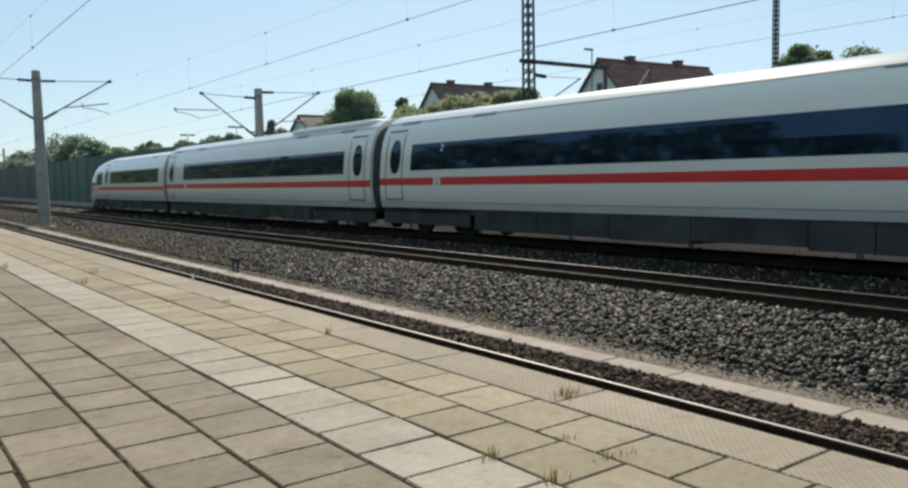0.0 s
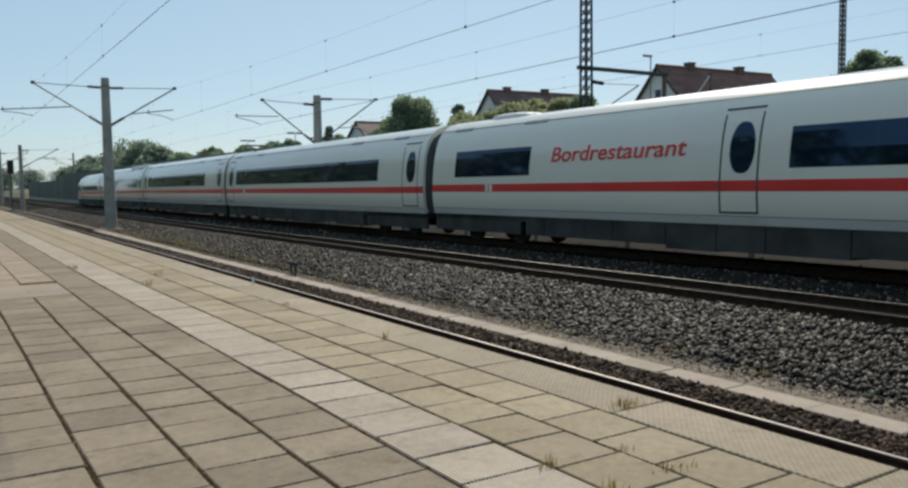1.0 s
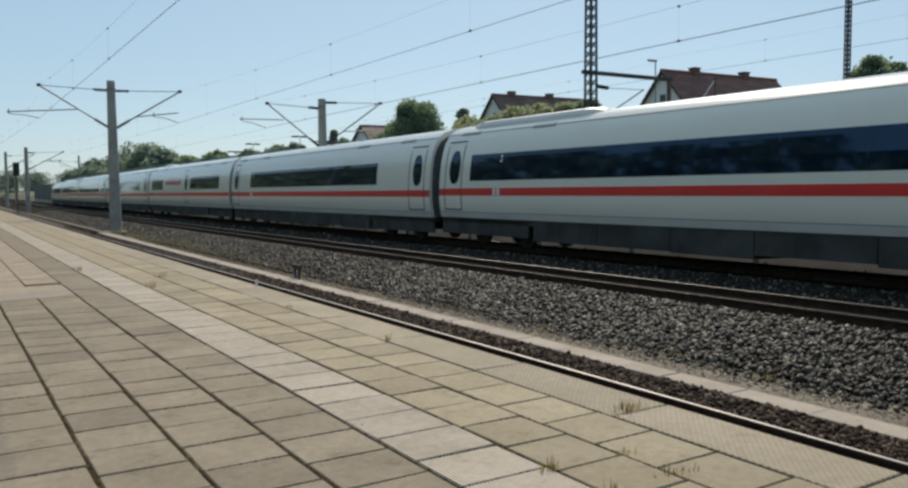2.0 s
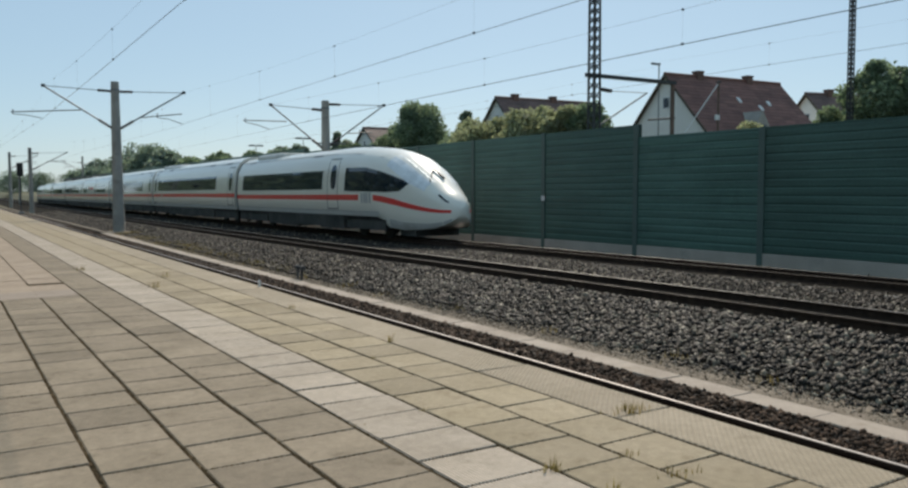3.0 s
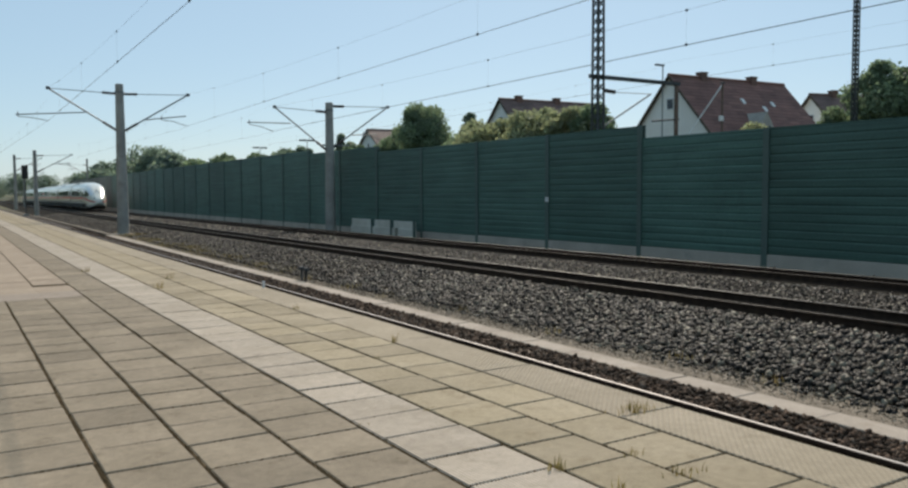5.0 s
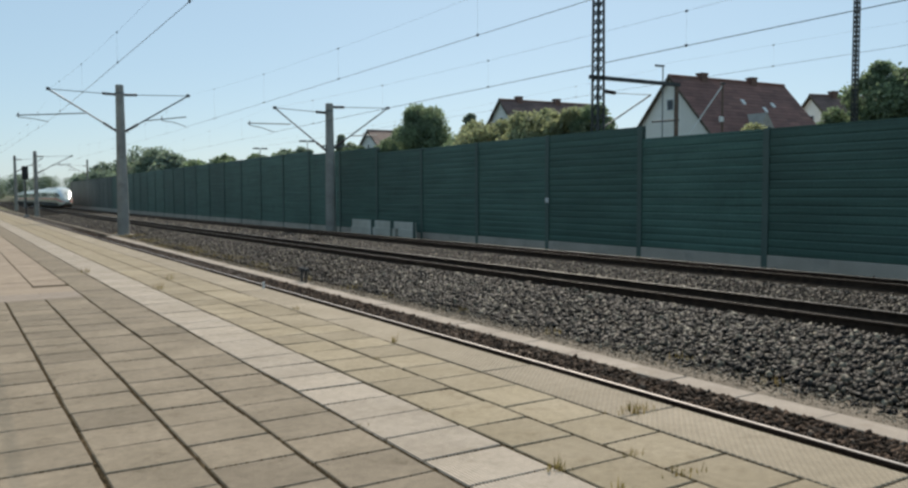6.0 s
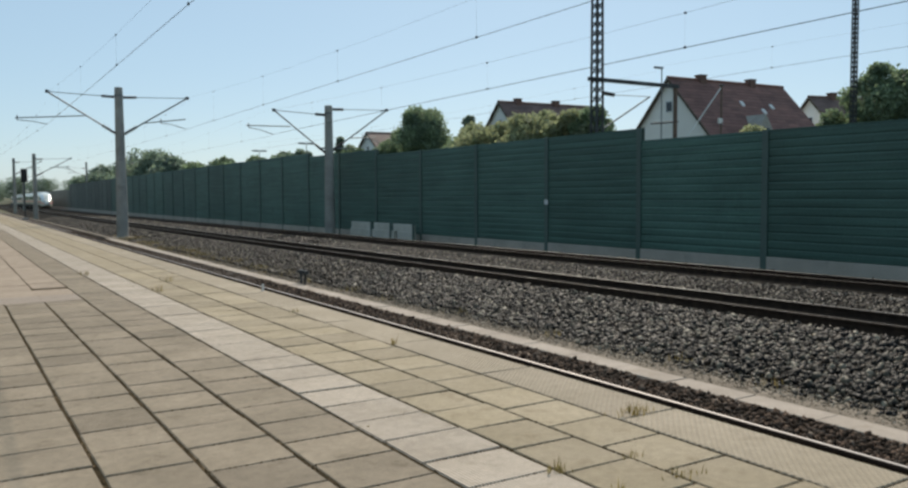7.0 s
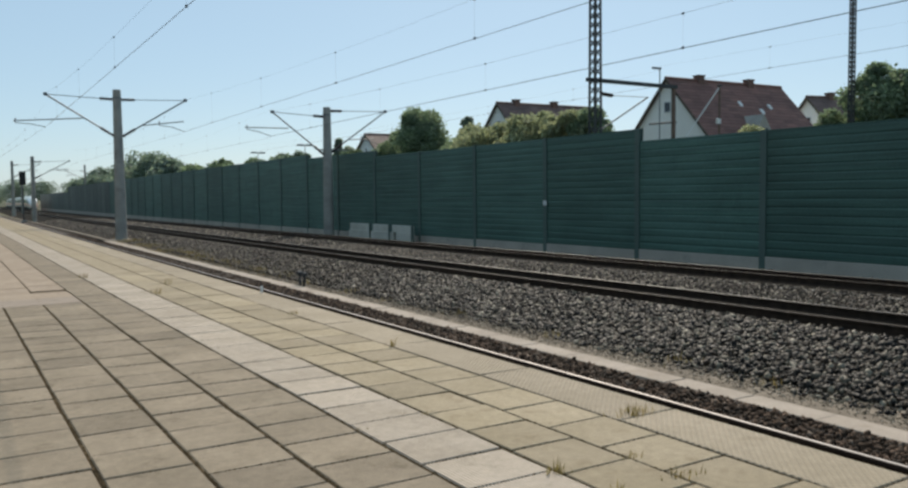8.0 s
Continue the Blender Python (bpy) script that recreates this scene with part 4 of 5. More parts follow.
# the far wood along the line
for x, y, h, s, k, mm in ((36, 190, 9.5, 6, 30, LEAF_DARK), (36, 172, 10.6, 6.5, 31, LEAF_DARK), (35, 155, 9.0, 5, 32, LEAF_DARK), (36, 141, 6.8, 4.5, 33, LEAF), (36, 128, 6.6, 3.5, 34, LEAF_DARK),
                          (35, 117, 5.6, 3.5, 35, LEAF), (40, 262, 10.6, 6, 36, LEAF_DARK), (38, 250, 7.8, 5, 37, LEAF_DARK), (37, 272, 7.2, 5.5, 38, LEAF_DARK), (42, 300, 7.5, 7, 39, LEAF_DARK),
                          (6, 345, 8.0, 7, 40, LEAF_DARK), (-2, 310, 7.0, 7, 41, LEAF_DARK), (12, 520, 12.0, 9, 46, LEAF_DARK), (24, 540, 10.5, 10, 47, LEAF_DARK), (36, 530, 12.5, 9, 48, LEAF_DARK), (46, 500, 11.0, 9, 49, LEAF_DARK), (44, 205, 8.2, 6, 42, LEAF), (46, 350, 8.5, 8, 43, LEAF_DARK), (48, 240, 8, 6, 44, LEAF_DARK), (-12, 340, 8, 8, 45, LEAF_DARK)):
    tree(x, y, 0.0, h, s, 2200, mm, "distant dark green tree", 10, 0.55, k, crown_from=0.08)


# ---- grass in the joints ----
def tuft(x, y, z, n, h, spread, seed):
    r = random.Random(seed)
    g = Geo()
    for i in range(n):
        a, l = r.uniform(0, 6.28), h * r.uniform(0.5, 1.2)
        bx, by = x + r.gauss(0, spread), y + r.gauss(0, spread * 0.6)
        lean = r.uniform(0.1, 0.7) * l
        w = 0.004
        ca, sa = math.cos(a), math.sin(a)
        k = len(g.v)
        g.v += [(bx - w * sa, by + w * ca, z - 0.01), (bx + w * sa, by - w * ca, z - 0.01),
                (bx + lean * 0.4 * ca + w * 0.7 * sa, by + lean * 0.4 * sa - w * 0.7 * ca, z + l * 0.6), (bx + lean * 0.4 * ca - w * 0.7 * sa, by + lean * 0.4 * sa + w * 0.7 * ca, z + l * 0.6),
                (bx + lean * ca, by + lean * sa, z + l)]
        g.f += [(k, k + 1, k + 2, k + 3), (k + 3, k + 2, k + 4)]
    solid("grass_tuft", g, DRY_GRASS, "small dry grass tuft growing from a paving joint", "grass", "grass tufts", "stuff")


for i, (x, y, n, h, s) in enumerate(((2.72, 13.0, 30, 0.13, 0.07), (3.2, 14.4, 16, 0.12, 0.05), (3.83, 3.92, 60, 0.075, 0.07), (2.69, 3.3, 26, 0.07, 0.035), (3.17, 3.25, 14, 0.05, 0.03),
                                     (3.66, 7.0, 14, 0.10, 0.02), (2.70, 2.85, 22, 0.09, 0.04), (2.69, 4.7, 9, 0.03, 0.03), (3.66, 9.7, 14, 0.08, 0.05), (2.15, 4.6, 8, 0.025, 0.03),
                                     (3.16, 6.4, 10, 0.03, 0.03), (2.15, 16.5, 26, 0.12, 0.06), (3.17, 2.9, 30, 0.06, 0.05))):
    tuft(x, y, -0.014, n, h, s, 50 + i)
for i in range(26):
    r = random.Random(900 + i)
    tuft(r.uniform(7.85, 8.5), r.uniform(4, 45), -0.87, 16, 0.14, 0.12, 200 + i)
for i in range(44):
    r = random.Random(1300 + i)
    tuft(r.uniform(7.9, 9.2), r.uniform(20, 52), -0.88, 40, 0.12, 0.3, 400 + i)


# the wood on the other side of the platform, mirrored in the train's windows
def far_wood():
    nr = np.random.default_rng(77)
    n = 44000
    y = nr.uniform(-70, 300, n)
    h = 9.0 + 8.5 * np.clip((y - 22) / 14, 0, 1) + 1.3 * np.sin(y * 0.21) + 1.2 * np.sin(y * 0.53 + 1)
    p = np.stack([-19 + nr.normal(0, 1.1, n), y, -0.3 + h * nr.uniform(0, 1, n) ** 0.8], 1)
    a, b = nr.normal(size=(n, 3)), nr.normal(size=(n, 3))
    a /= np.linalg.norm(a, axis=1)[:, None]
    b = np.cross(a, b)
    b /= np.linalg.norm(b, axis=1)[:, None]
    s = nr.uniform(0.35, 0.8, n)[:, None]
    g = Geo()
    g.v = np.stack([p - a * s, p - b * s * 0.7, p + a * s, p + b * s * 0.7], 1).reshape(-1, 3).tolist()
    g.f = np.arange(n * 4).reshape(n, 4).tolist()
    solid("hedge_wood", g, LEAF_DARK, "dense dark green wood behind the platform", "trees", kind="stuff")


far_wood()

# ---- the train ----
PROFILE = [(1.36, 0.89), (1.425, 1.12), (1.465, 1.45), (1.475, 1.75), (1.468, 2.10), (1.44, 2.5), (1.395, 2.85), (1.33, 3.15), (1.225, 3.42), (1.05, 3.66), (0.76, 3.84), (0.38, 3.945), (0.0, 3.97)]
PZ = [p[1] for p in PROFILE]
NOSE_D = [0, 0.14, 0.42, 0.93, 1.62, 2.45, 3.5, 4.55, 5.6, 7.1, 8.6]
NOSE_T = [1.30, 1.52, 1.74, 2.02, 2.45, 2.92, 3.36, 3.62, 3.79, 3.91, 3.97]
NOSE_B = [1.0, 0.80, 0.62, 0.50, 0.43, 0.39, 0.46, 0.89, 0.89, 0.89, 0.89]
NOSE_W = [0.14, 0.40, 0.64, 0.86, 1.05, 1.21, 1.34, 1.415, 1.455, 1.475, 1.475]
PITCH = 24.775


def skin(u, z, nose):
    """Half width and height of the shell at u metres along the car, for the height z that the plain section has there."""
    x = float(np.interp(z, PZ, [p[0] for p in PROFILE]))
    if nose is None:
        return x, z if z < 3.0 else 3.0 + (z - 3.0) * 1.18
    dn = abs(u - nose)
    t, b, w = (float(np.interp(dn, NOSE_D, q)) for q in (NOSE_T, NOSE_B, NOSE_W))
    f = (z - 0.89) / (3.97 - 0.89)
    return x * w / 1.475, b + f * (t - b)


def unskin(dn, z):
    """The plain-section height whose skin lies at the true height z, dn metres behind the tip of the nose."""
    t, b = float(np.interp(dn, NOSE_D, NOSE_T)), float(np.interp(dn, NOSE_D, NOSE_B))
    return 0.89 + (z - b) / (t - b) * (3.97 - 0.89)


def patch(g, u0, u1, z0, z1, side, nose=None, off=0.006, nu=1, nz=5, shape=None):
    """A thin solid skin over part of the shell. shape(fu) gives its lower and upper height where it is not plain."""
    rings = []
    for i in range(nu + 1):
        fu = i / nu
        u = u0 + (u1 - u0) * fu
        a, b = shape(fu) if shape else (z0, z1)
        outer, inner = [], []
        for j in range(nz + 1):
            x, z = skin(u, a + (b - a) * j / nz, nose)
            outer.append((side * (x + off), u, z))
            inner.append((side * (x - 0.02), u, z))
        rings.append(outer + inner[::-1])
    g.loft(rings)
    return g


def oval(g, u, z, ru, rz, side, off, nose=None):
    chord = lambda f: rz * max(0.04, 1 - abs(2 * f - 1) ** 2.4) ** (1 / 2.4)
    return patch(g, u - ru, u + ru, 0, 0, side, nose, off, 16, 8, lambda f: (z - chord(f), z + chord(f)))


def frame_strip(g, u0, u1, z0, z1, side, w, nose=None, sill=True):
    for a, b in ((u0, u0 + w), (u1 - w, u1)):
        patch(g, a, b, z0, z1, side, nose, 0.007, 1, 8)
    patch(g, u0, u1, z1 - w, z1, side, nose, 0.007, 2, 1)
    if sill:
        patch(g, u0, u1, z0, z0 + w, side, nose, 0.007, 2, 1)
    return g


def bogie(parent, u):
    b = part("bogie", Geo().box(-1.1, -0.95, u - 1.75, u + 1.75, 0.42, 0.66, 0.04).box(0.95, 1.1, u - 1.75, u + 1.75, 0.42, 0.66, 0.04).box(-1.0, 1.0, u - 0.3, u + 0.3, 0.4, 0.8, 0.05), UNDER, parent)
    for du in (-1.25, 1.25):
        for s in (-1, 1):
            part("wheel", Geo().tube((s * 0.685, u + du, 0.46), (s * 0.82, u + du, 0.46), 0.46, n=24).tube((s * 0.82, u + du, 0.46), (s * 0.95, u + du, 0.46), 0.16, n=12), UNDER, b)
        part("axle", Geo().tube((-0.7, u + du, 0.46), (0.7, u + du, 0.46), 0.09), UNDER, b)


def car(label, doors, windows, nose=None, roof=()):
    """One coach. u runs from 0 at its rear coupling to PITCH at its front coupling."""
    top = thing("train_car", label, "train car", Matrix(), "cars of the express train")
    u0, u1 = 0.30, PITCH - 0.30
    dz = 0.0 if nose is None else 0.09
    if nose is not None:
        near = [nose + dn * (1 if nose < 12 else -1) for dn in (0, 0.05, 0.14, 0.26, 0.42, 0.65, 0.93, 1.2, 1.62, 2.0, 2.45, 2.95, 3.5, 3.8, 4.1, 4.55, 5.1, 5.6, 6.3, 7.1, 8.6)]
        us = near + [u1] if nose < 12 else near + [u0]
    else:
        us = [u0, u0 + 8, u0 + 16, u1]
    zs = [0.89, 1.0, 1.14, 1.3, 1.45, 1.6, 1.75, 1.93, 2.10, 2.3, 2.5, 2.68, 2.85, 3.0, 3.15, 3.28, 3.40, 3.51, 3.61, 3.70, 3.78, 3.84, 3.90, 3.945, 3.968]
    g = Geo()
    rings = []
    for u in us:
        half = [skin(u, z, nose) for z in zs]
        rings.append([(x, u, z) for x, z in half] + [(-x, u, z) for x, z in half[::-1]])
    part("shell", g.loft(rings), PAINT, top, "glossy white painted car body", smooth=True)
    for s in (-1, 1):
        a, b = u0, u1
        if nose is not None:
            a, b = (nose + 0.6, u1) if nose < 12 else (u0, nose - 0.6)
        n = 1 if nose is None else 26
        if nose is None:
            part("stripe", patch(Geo(), a, b, 1.64, 1.885, s, None, 0.004, 1, 2), STRIPE, top, "bright red stripe")
        else:
            q = 1 if nose < 12 else -1
            end = u1 if q > 0 else u0
            g = patch(Geo(), nose + q * 8.6, end, 1.56, 1.80, s, nose, 0.004, 1, 2)
            level = lambda f: (unskin(6.1 + 2.5 * f, 1.56), unskin(6.1 + 2.5 * f, 1.80))
            patch(g, nose + q * 6.1, nose + q * 8.6, 1.56, 1.80, s, nose, 0.008, 16, 2, level)
            part("stripe", g, STRIPE, top, "bright red stripe")
            mid = lambda dn: float(np.interp(dn, (0.1, 0.5, 1.0, 2.0, 3.2, 4.2, 4.75), (1.15, 1.16, 1.20, 1.33, 1.52, 1.635, 1.675)))
            dip = lambda f: tuple(unskin(0.16 + 4.59 * f, mid(0.16 + 4.59 * f) + e * min(1.0, 0.4 + f * 0.9)) for e in (-0.12, 0.12))
            part("nose_stripe", patch(Geo(), nose + q * 0.16, nose + q * 4.75, 1.56, 1.80, s, nose, 0.010, 50, 4, dip), STRIPE, top, "red stripe sweeping down the nose")
        aa, bb = (a, b) if nose is None else ((nose + 4.3, u1) if nose < 12 else (u0, nose - 4.3))
        part("skirt", patch(Geo(), aa, bb, 0.885, 1.07, s, None, 0.012, 1, 1), SKIRT, top, "dusty pale lower skirt")
        part("skirt_groove", patch(Geo(), aa, bb, 1.072, 1.092, s, None, 0.003, 1, 1), GREY_MARK, top)
        part("gutter", patch(Geo(), *((nose + 4.5, u1) if nose is not None and nose < 12 else (u0, nose - 4.5) if nose is not None else (a, b)), 3.655, 3.672, s, nose, 0.012, 1 if nose is None else 8, 1), GREY_MARK, top)
        for w0, w1 in windows:
            band = part("window_band", patch(Geo(), w0, w1, 2.13 - dz, 3.0 - dz, s, nose, 0.007, 1 if nose is None else 6, 7), COATED, top, "long dark tinted window band")
            n = max(1, round((w1 - w0) / 1.9))
            for i in range(1, n):
                u = w0 + (w1 - w0) * i / n
                part("window_bar", patch(Geo(), u - 0.012, u + 0.012, 2.16 - dz, 2.97 - dz, s, nose, 0.009, 1, 5), GLASS, band)
        for d0, d1 in doors:
            door = part("door", patch(Geo(), d0, d1, 1.16, 3.42, s, nose, 0.003, 1, 9), PAINT, top)
            part("door_seal", frame_strip(Geo(), d0, d1, 1.14, 3.44, s, 0.045, nose), RUBBER, door, "dark rubber door seal")
            part("door_window", oval(Geo(), (d0 + d1) / 2 - 0.06, 2.60, 0.33, 0.56, s, 0.009, nose), COATED, door, "oval dark door window")
            part("stripe_piece", patch(Geo(), d0 + 0.05, d1 - 0.05, 1.64 - dz * 0.9, 1.885 - dz * 0.9, s, nose, 0.0065, 1, 2), STRIPE, door)
    # underfloor boxes and running gear
    bogies = [3.4, PITCH - 3.4]
    if nose is not None:
        bogies = [nose + 5.7, PITCH - 3.4] if nose < 12 else [3.4, nose - 5.7]
    g = Geo()
    r = random.Random(int(u1 * 10) + len(windows))
    part("underframe", Geo().box(-1.3, 1.3, u0 if nose is None or nose > 12 else nose + 3.6, u1 if nose is None or nose < 12 else nose - 3.6, 0.72, 0.95), UNDER, top)
    lo, hi = min(bogies) + 2.2, max(bogies) - 2.2
    u = lo
    while u < hi - 0.8:
        l = min(r.uniform(1.2, 3.2), hi - u)
        part("equipment_box", Geo().box(-1.34, 1.34, u, u + l - 0.03, r.choice((0.24, 0.27, 0.33)), 0.90, 0.03), UNDER, top)
        u += l
    for b in bogies:
        bogie(top, b)
        for s in (-1, 1):
            back, front = (0.32 if b == 3.4 else b - 1.9), (PITCH - 0.32 if b == PITCH - 3.4 else b + 1.9)
            part("bogie_cover", Geo().box(min(s * 1.22, s * 1.3), max(s * 1.22, s * 1.3), back, front, 0.33, 0.90, 0.02), UNDER, top, "dark panel over the running gear")
    # gangway bellows
    ring = [(x * 0.93, z * 0.97 + 0.08) for x, z in PROFILE] + [(-x * 0.93, z * 0.97 + 0.08) for x, z in PROFILE[:-1][::-1]]
    for e in ((0.0, 0.32), (PITCH - 0.32, PITCH)):
        if nose is not None and abs(e[0] - nose) < 6:
            continue
        rings = []
        for i in range(9):
            k = 1.0 if i % 2 else 0.965
            rings.append([(x * k, e[0] + (e[1] - e[0]) * i / 8, (z - 2.2) * k + 2.2) for x, z in ring])
        part("bellows", Geo().loft(rings), RUBBER, top, "black folded gangway bellows")
    for a, b, h, w in roof:
        g = Geo()
        sec = lambda k: [(w * k, 3.8), (w * 0.98 * k, 3.93 + h * 0.4 * k), (w * 0.88 * k, 3.97 + h * 0.8 * k), (w * 0.66 * k, 3.98 + h * k), (-w * 0.66 * k, 3.98 + h * k), (-w * 0.88 * k, 3.97 + h * 0.8 * k), (-w * 0.98 * k, 3.93 + h * 0.4 * k), (-w * k, 3.8)]
        g.loft([[(x, u, z) for x, z in sec(k)] for u, k in ((a, 0.72), (a + 0.2, 0.9), (a + 0.6, 1.0), (b - 0.6, 1.0), (b - 0.2, 0.9), (b, 0.72))])
        part("roof_unit", g, SKIRT, top, "pale raised roof fairing")
    for u in ((2.0, 6.0, 18.5, 22.5) if nose is None else ((12.0, 22.0) if nose < 12 else (2.5, 12.5))):
        for s in (-1, 1):
            part("roof_vent", patch(Geo(), u, u + 1.1, 3.60, 3.70, s, nose, 0.012, 1, 2), GREY_MARK, top)
    return top


def nose_details(top, nose):
    q = 1 if nose < 12 else -1
    at = lambda dn: nose + q * dn
    for s in (-1, 1):
        rim = lambda f: 2.3 + 5.2 * f
        low = lambda f: (unskin(rim(f), float(np.interp(rim(f), (2.3, 2.8, 3.6, 4.6, 7.5), (2.22, 1.93, 1.90, 1.92, 1.96)))),
                         unskin(rim(f), float(np.interp(rim(f), (2.3, 2.6, 3.3, 4.3, 5.6, 7.5), (2.28, 2.36, 2.54, 2.76, 2.95, 2.98)))))
        part("cab_window", patch(Geo(), at(2.3), at(7.5), 2.02, 2.94, s, nose, 0.012, 44, 6, low), GLASS, top, "pointed dark cab side window")
        part("headlight", patch(Geo(), at(0.3), at(0.78), 2.3, 2.5, s, nose, 0.01, 10, 2, lambda f: (unskin(0.3 + 0.48 * f, 1.47 + 0.28 * f), unskin(0.3 + 0.48 * f, 1.52 + 0.29 * f))), GLASS, top, "narrow slanted headlight")
        part("apron", patch(Geo(), at(0.14), at(3.45), 0.90, 1.28, s, nose, 0.010, 30, 4), APRON, top, "dusty lower nose apron, darkened in colour for shade")
        for k in (4.95, 5.22, 5.42, 5.68):
            mark = lambda f, k=k: (unskin(k + 0.15 * f, 1.44), unskin(k + 0.15 * f, 1.88))
            part("side_mark", patch(Geo(), at(k), at(k + 0.15), 1.4, 1.9, s, nose, 0.012, 2, 3, mark), PALE_MARK, top, "plain grey bar where the stripe breaks")
        part("windscreen", patch(Geo(), at(1.4), at(4.0), 3.25, 3.968, s, nose, 0.012, 30, 8, lambda f: (3.2 + 0.35 * abs(f - 0.35), 3.968)), WINDSCREEN, top, "large curved windscreen coloured pale like mirrored sky")
    w = part("wiper", Geo().path([(-0.55, at(1.5), skin(at(1.5), 3.7, nose)[1] + 0.05), (0.0, at(2.2), skin(at(2.2), 3.97, nose)[1] + 0.06), (0.1, at(1.5), skin(at(1.5), 3.97, nose)[1] + 0.05)], 0.04), RUBBER, top)
    part("plough", Geo().box(-1.0, 1.0, min(at(1.9), at(3.1)), max(at(1.9), at(3.1)), 0.16, 0.5, 0.04), UNDER, top)
    part("coupler_hatch", patch(Geo(), at(0.06), at(0.5), 1.7, 2.1, 1, nose, 0.004, 4, 2), SKIRT, top)


STD_DOORS = ((0.70, 1.90), (PITCH - 1.76, PITCH - 0.66))
WHITE = "white express train car with red stripe and dark window band"
cars = [car("white express train end car with long streamlined nose", ((9.4, 10.6),), ((11.2, 23.4),), 1.15, roof=((PITCH - 6.3, PITCH - 1.9, 0.13, 0.85),))]
cars.append(car(WHITE, STD_DOORS, ((4.6, PITCH - 2.25),), roof=((17.0, 23.5, 0.22, 0.85),)))
cars.append(car(WHITE, STD_DOORS, ((4.6, PITCH - 3.95),)))
cars.append(car("white express dining car with red lettering on its side", ((10.75, 11.8),), ((PITCH - 5.9, PITCH - 1.75), (2.5, 10.0)), roof=((PITCH - 4.6, PITCH - 2.4, 0.26, 0.6),)))
cars.append(car(WHITE, STD_DOORS, ((3.95, PITCH - 2.25),)))
cars.append(car(WHITE, STD_DOORS, ((4.6, PITCH - 2.25),), roof=((0.6, 3.5, 0.16, 0.6),)))
cars.append(car(WHITE, STD_DOORS, ((2.3, PITCH - 3.5),), roof=((0.8, 8.2, 0.18, 0.95),)))
cars.append(car("white express train end car with long streamlined nose", ((PITCH - 10.6, PITCH - 9.4),), ((1.4, PITCH - 11.2),), PITCH - 1.15))
nose_details(cars[0], 1.15)
nose_details(cars[7], PITCH - 1.15)


def lettering(text, parent, u, z, size, material, label, stretch=1.0):
    cu = bpy.data.curves.new("lettering", "FONT")
    cu.offset = 0.006
    cu.body, cu.size, cu.extrude, cu.align_x, cu.shear = text, size, 0.004, "CENTER", 0.12
    tmp = bpy.data.objects.new("lettering", cu)
    me = bpy.data.meshes.new_from_object(tmp)
    bpy.data.objects.remove(tmp)
    me.materials.append(material)
    for v in me.vertices:
        zz = z + v.co.y
        x, _ = skin(u, zz, None)
        v.co = (-(x + 0.012 + v.co.z), u - v.co.x * stretch, zz)
    ob = new("lettering", me)
    ob.parent = parent
    return tagged(ob, label)


lettering("Bordrestaurant", cars[3], PITCH - 9.4, 2.50, 0.60, STRIPE, "red lettering on the car side", 1.36)
for c in (1, 2, 4, 5, 6):
    lettering("2", cars[c], PITCH - (4.4 if c == 2 else 4.0), 2.72, 0.3, PAINT, "white class number on the window band")
for c in range(1, 7):
    v = 4.3 if c == 2 else 4.0
    for k, w in ((0.0, 0.16), (0.22, 0.16)):
        for s in (-1, 1):
            part("logo_plate", patch(Geo(), PITCH - v + k, PITCH - v + k + w, 1.65, 1.875, s, None, 0.007, 1, 1), PAINT, cars[c], "white plate in the stripe")
# pantographs folded on the roof
for c, u in ((3, 1.0), (4, PITCH - 3.2)):
    pg = part("pantograph", Geo().path([(-0.55, u, 4.22), (-0.4, u + 1.6, 4.48), (0.4, u + 1.6, 4.48), (0.55, u, 4.22), (-0.55, u, 4.22)], 0.035), DARK_STEEL, cars[c], "folded dark pantograph")
    part("pantograph_head", Geo().box(-0.8, 0.8, u + 1.5, u + 1.75, 4.46, 4.54, 0.02), DARK_STEEL, pg)
    for x in (-0.5, 0.5):
        part("pantograph_foot", Geo().tube((x, u, 4.0), (x, u, 4.24), 0.06), PORCELAIN, pg)


# ---- paving slabs ----
rest = {}
ROW_0, ROW_1 = 12.60, 14.25  # a broad plain row crosses the inner columns here


def far_slabs(x0, x1, y0, y1, z, material):
    rest.setdefault(material.name, (Geo(), material))[0].box(x0, x1, y0, y1, -0.045, z)


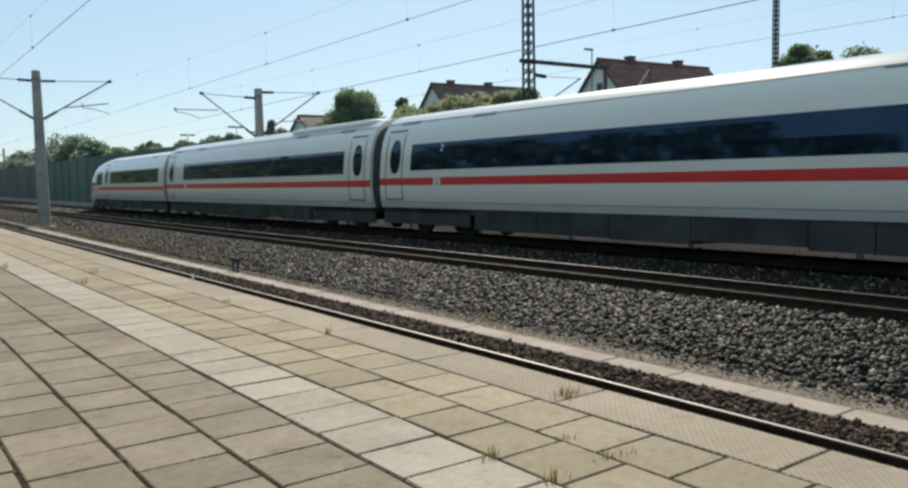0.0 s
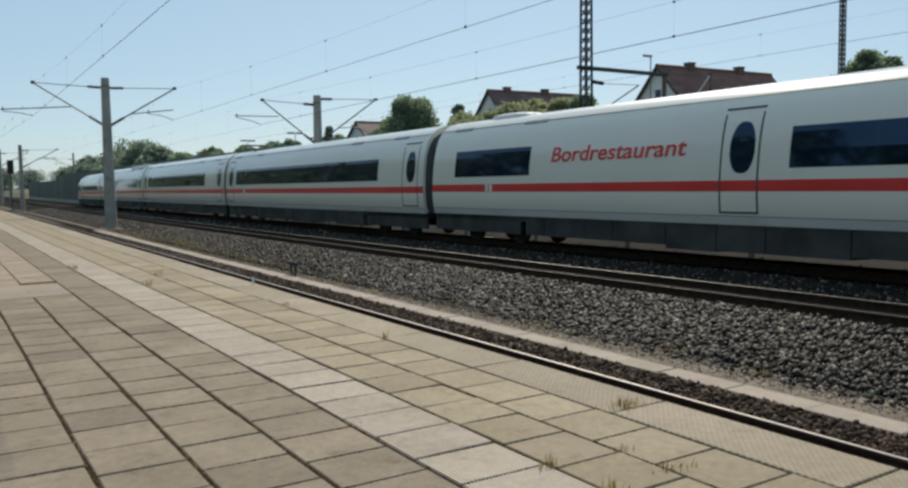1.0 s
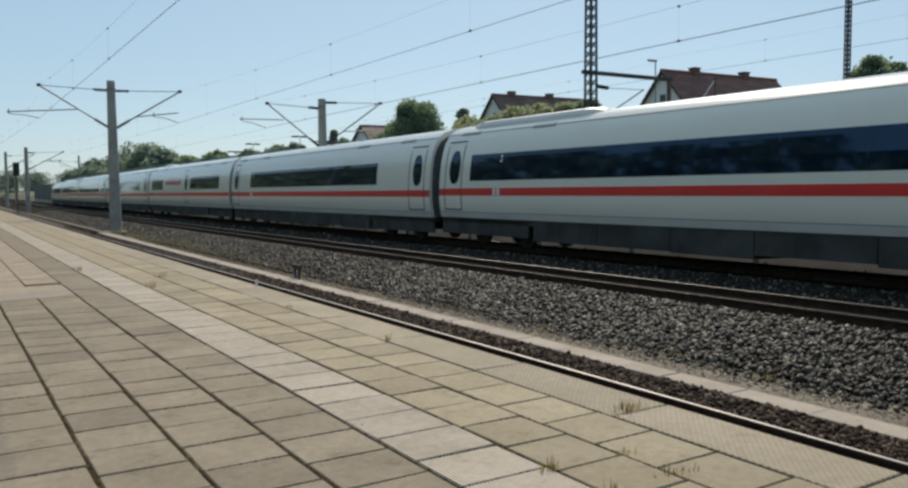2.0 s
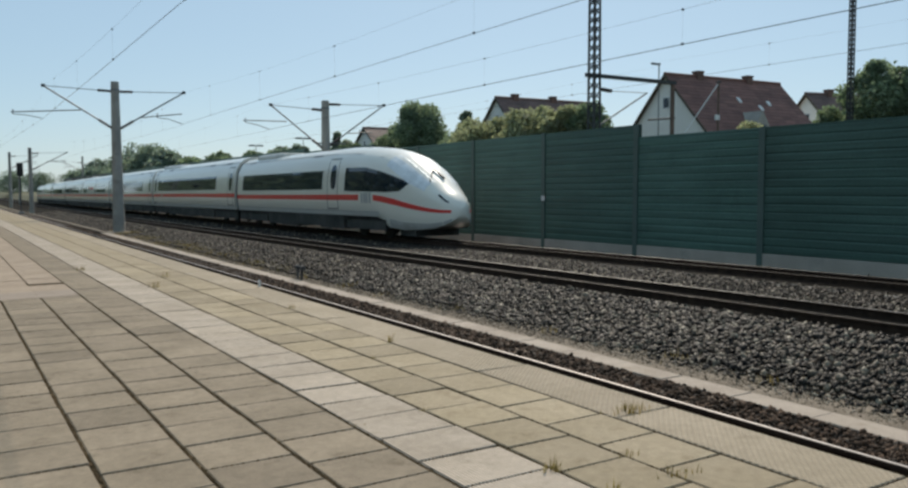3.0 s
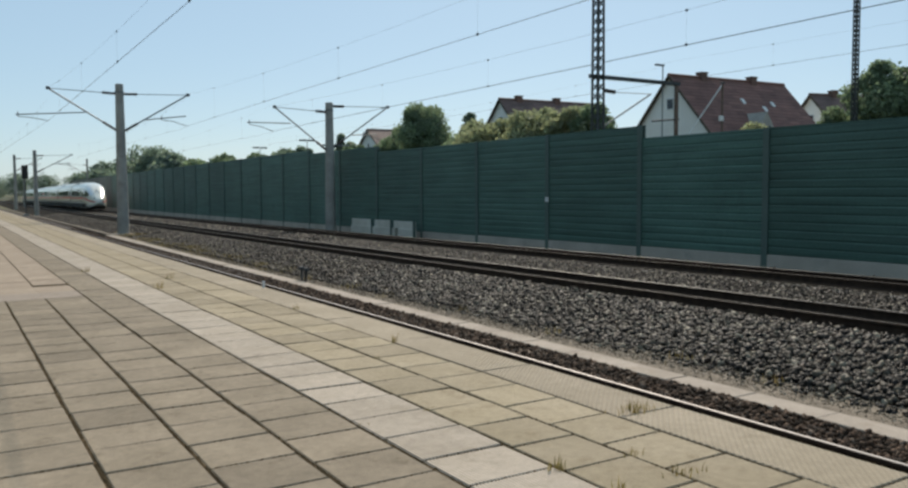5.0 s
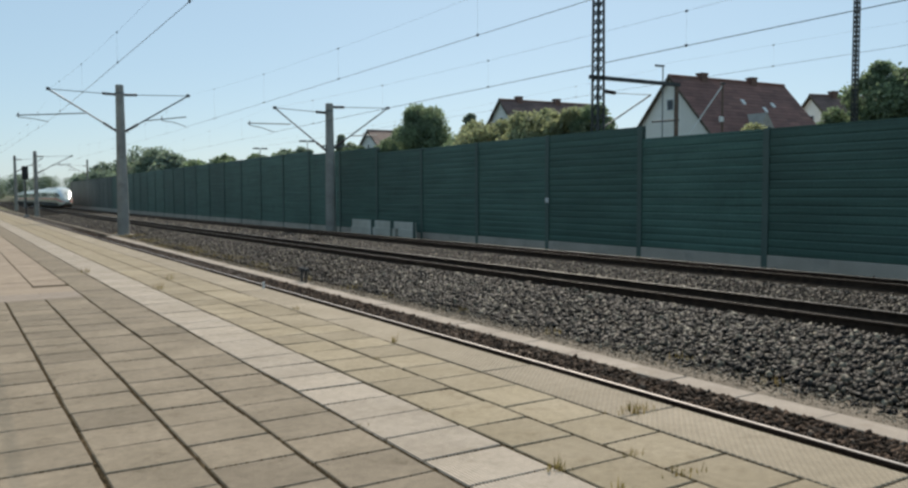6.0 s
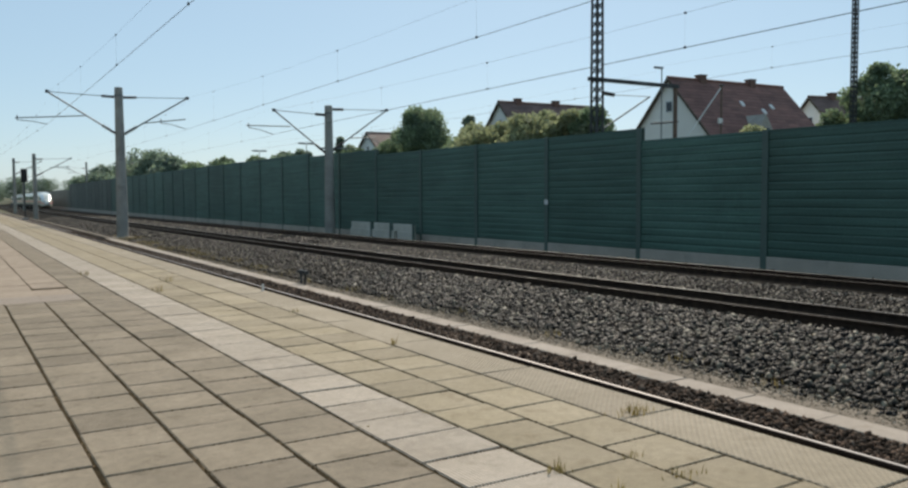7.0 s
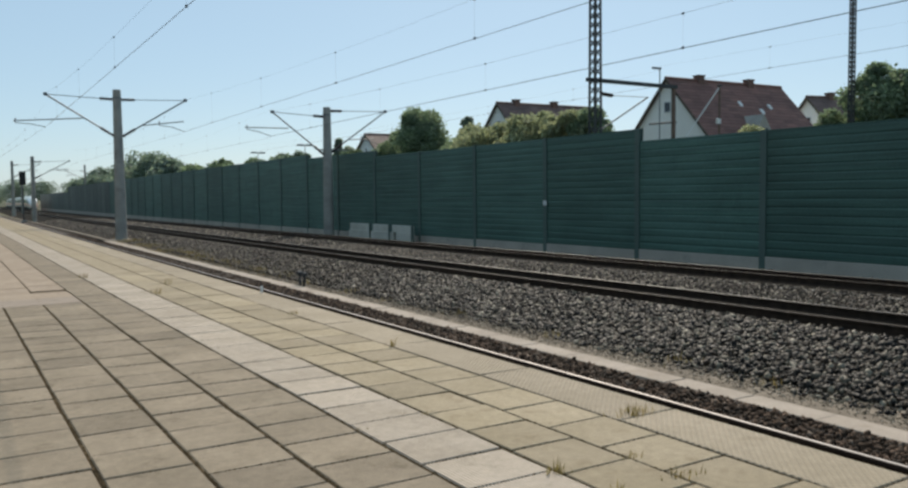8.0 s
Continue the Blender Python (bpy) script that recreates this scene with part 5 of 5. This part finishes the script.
for x0, x1, y_first, length, material in COLUMNS:
    wide = x1 - x0 - 0.024
    kinds = [slab_mesh(wide, length - 0.019, material, t) for t in (0.0, 0.0035, -0.0035)]
    inner = x1 < 1.7
    y = y_first - length * math.ceil(8 / length)
    while y < 112:
        zc = rng.uniform(-0.003, 0.002)
        xm, a, b = (x0 + x1) / 2, y + 0.0095, y + length - 0.0095
        if inner and b > ROW_0 - 0.012:
            if y < ROW_0 - 0.1:  # cut short before the plain row
                far_slabs(xm - wide / 2, xm + wide / 2, a, ROW_0 - 0.035, zc, material)
            elif y > ROW_1 and x1 > 1.2:
                far_slabs(xm - wide / 2, xm + wide / 2, a, b, zc, SLAB_PALE)
        elif 1.4 - length < y < (16.5 if length < 1 else 30):
            ob = new("slab", kinds[rng.integers(0, 3)])
            ob.parent = platform
            ob.matrix_basis = pose(xm + rng.uniform(-0.003, 0.003), y + length / 2, zc, 0, 0, rng.uniform(-0.25, 0.25))
        else:
            far_slabs(xm - wide / 2, xm + wide / 2, a, b, zc, material)
        y += length
# the plain row, and the broad slabs beyond it
x = 1.625
while x > -5.8:
    far_slabs(x - 1.19, x - 0.004, ROW_0, (ROW_0 + ROW_1) / 2 - 0.004, -0.001, SLAB_PINK)
    far_slabs(x - 1.19, x - 0.004, (ROW_0 + ROW_1) / 2, ROW_1, -0.001, SLAB_PALE)
    x -= 1.19
for i in range(7):
    for j in range(105):
        x, y = 1.125 - 0.99 * (i + 1), ROW_1 + 0.012 + 0.925 * j
        far_slabs(x + 0.012, x + 0.978, y, y + 0.913, rng.uniform(-0.003, 0.001), SLAB_PALE)
for i in range(-12, -1):
    for j in range(-10, 25):
        far_slabs(-0.36 + 0.5 * (i + 1) + 0.01, -0.36 + 0.5 * (i + 2) - 0.01, j * 0.5 + 0.107, j * 0.5 + 0.593, 0, SLAB_GREY)
for g, material in rest.values():
    tagged(part("paving", g, material, platform, "rows of concrete paving slabs"), kind="stuff")

# moss and dirt that swell out of the joints
px, py = [], []
for xa, xb, first_y, length, slab_look in COLUMNS:
    px.append(xb + rng.normal(0, 0.007, 1700))
    py.append(0.8 + 14.0 * rng.uniform(0, 1, 1700) ** 1.5)
    for yj in np.arange(first_y + length * math.ceil((0.8 - first_y) / length), 11.0, length):
        px.append(rng.uniform(xa, xb, 34))
        py.append(yj + rng.normal(0, 0.004, 34))
px, py = np.concatenate(px), np.concatenate(py)
k = len(px)
dirt = OCT_V[None] * rng.uniform(0.5, 1.4, (k, 6, 1)) * (rng.uniform(0.004, 0.011, (k, 1)) * np.array([[1.0, 1.5, 0.8]]))[:, None]
dirt = dirt + np.stack([px, py, np.full(k, -0.008)], 1)[:, None]
g = Geo()
g.v = dirt.reshape(-1, 3).tolist()
g.f = (OCT_F[None] + (np.arange(k) * 6)[:, None, None]).reshape(-1, 3).tolist()
solid("joint_dirt", g, JOINT, "brown moss and dirt filling the paving joints", "moss", kind="stuff")


# ---- what moves ----
def motions():
    """The train runs away along the curve, slowing a little; its cars follow one another."""
    for k, c in enumerate(cars):
        rows = []
        for i in range(41):
            t = 0.2 * i
            s = -123.4 + 49.97 * t - 0.2 * t * t + PITCH * k
            mid = s + PITCH / 2
            head = -math.degrees(min(mid, 130) / R_MAIN) if mid > 0 else 0.0
            cant = 2.2 * min(1.0, max(0.0, (30 - mid) / 24))
            dip = -0.235 * min(1.0, max(0.0, (mid + 7) / 24))
            m = pose(16.55 + (bend(mid) if mid > 0 else 0.0), mid, -0.41 - fall(mid), dip, cant, head) @ pose(0, -PITCH / 2, 0)
            rows.append((t, m))
        walk(c, rows)


motions()
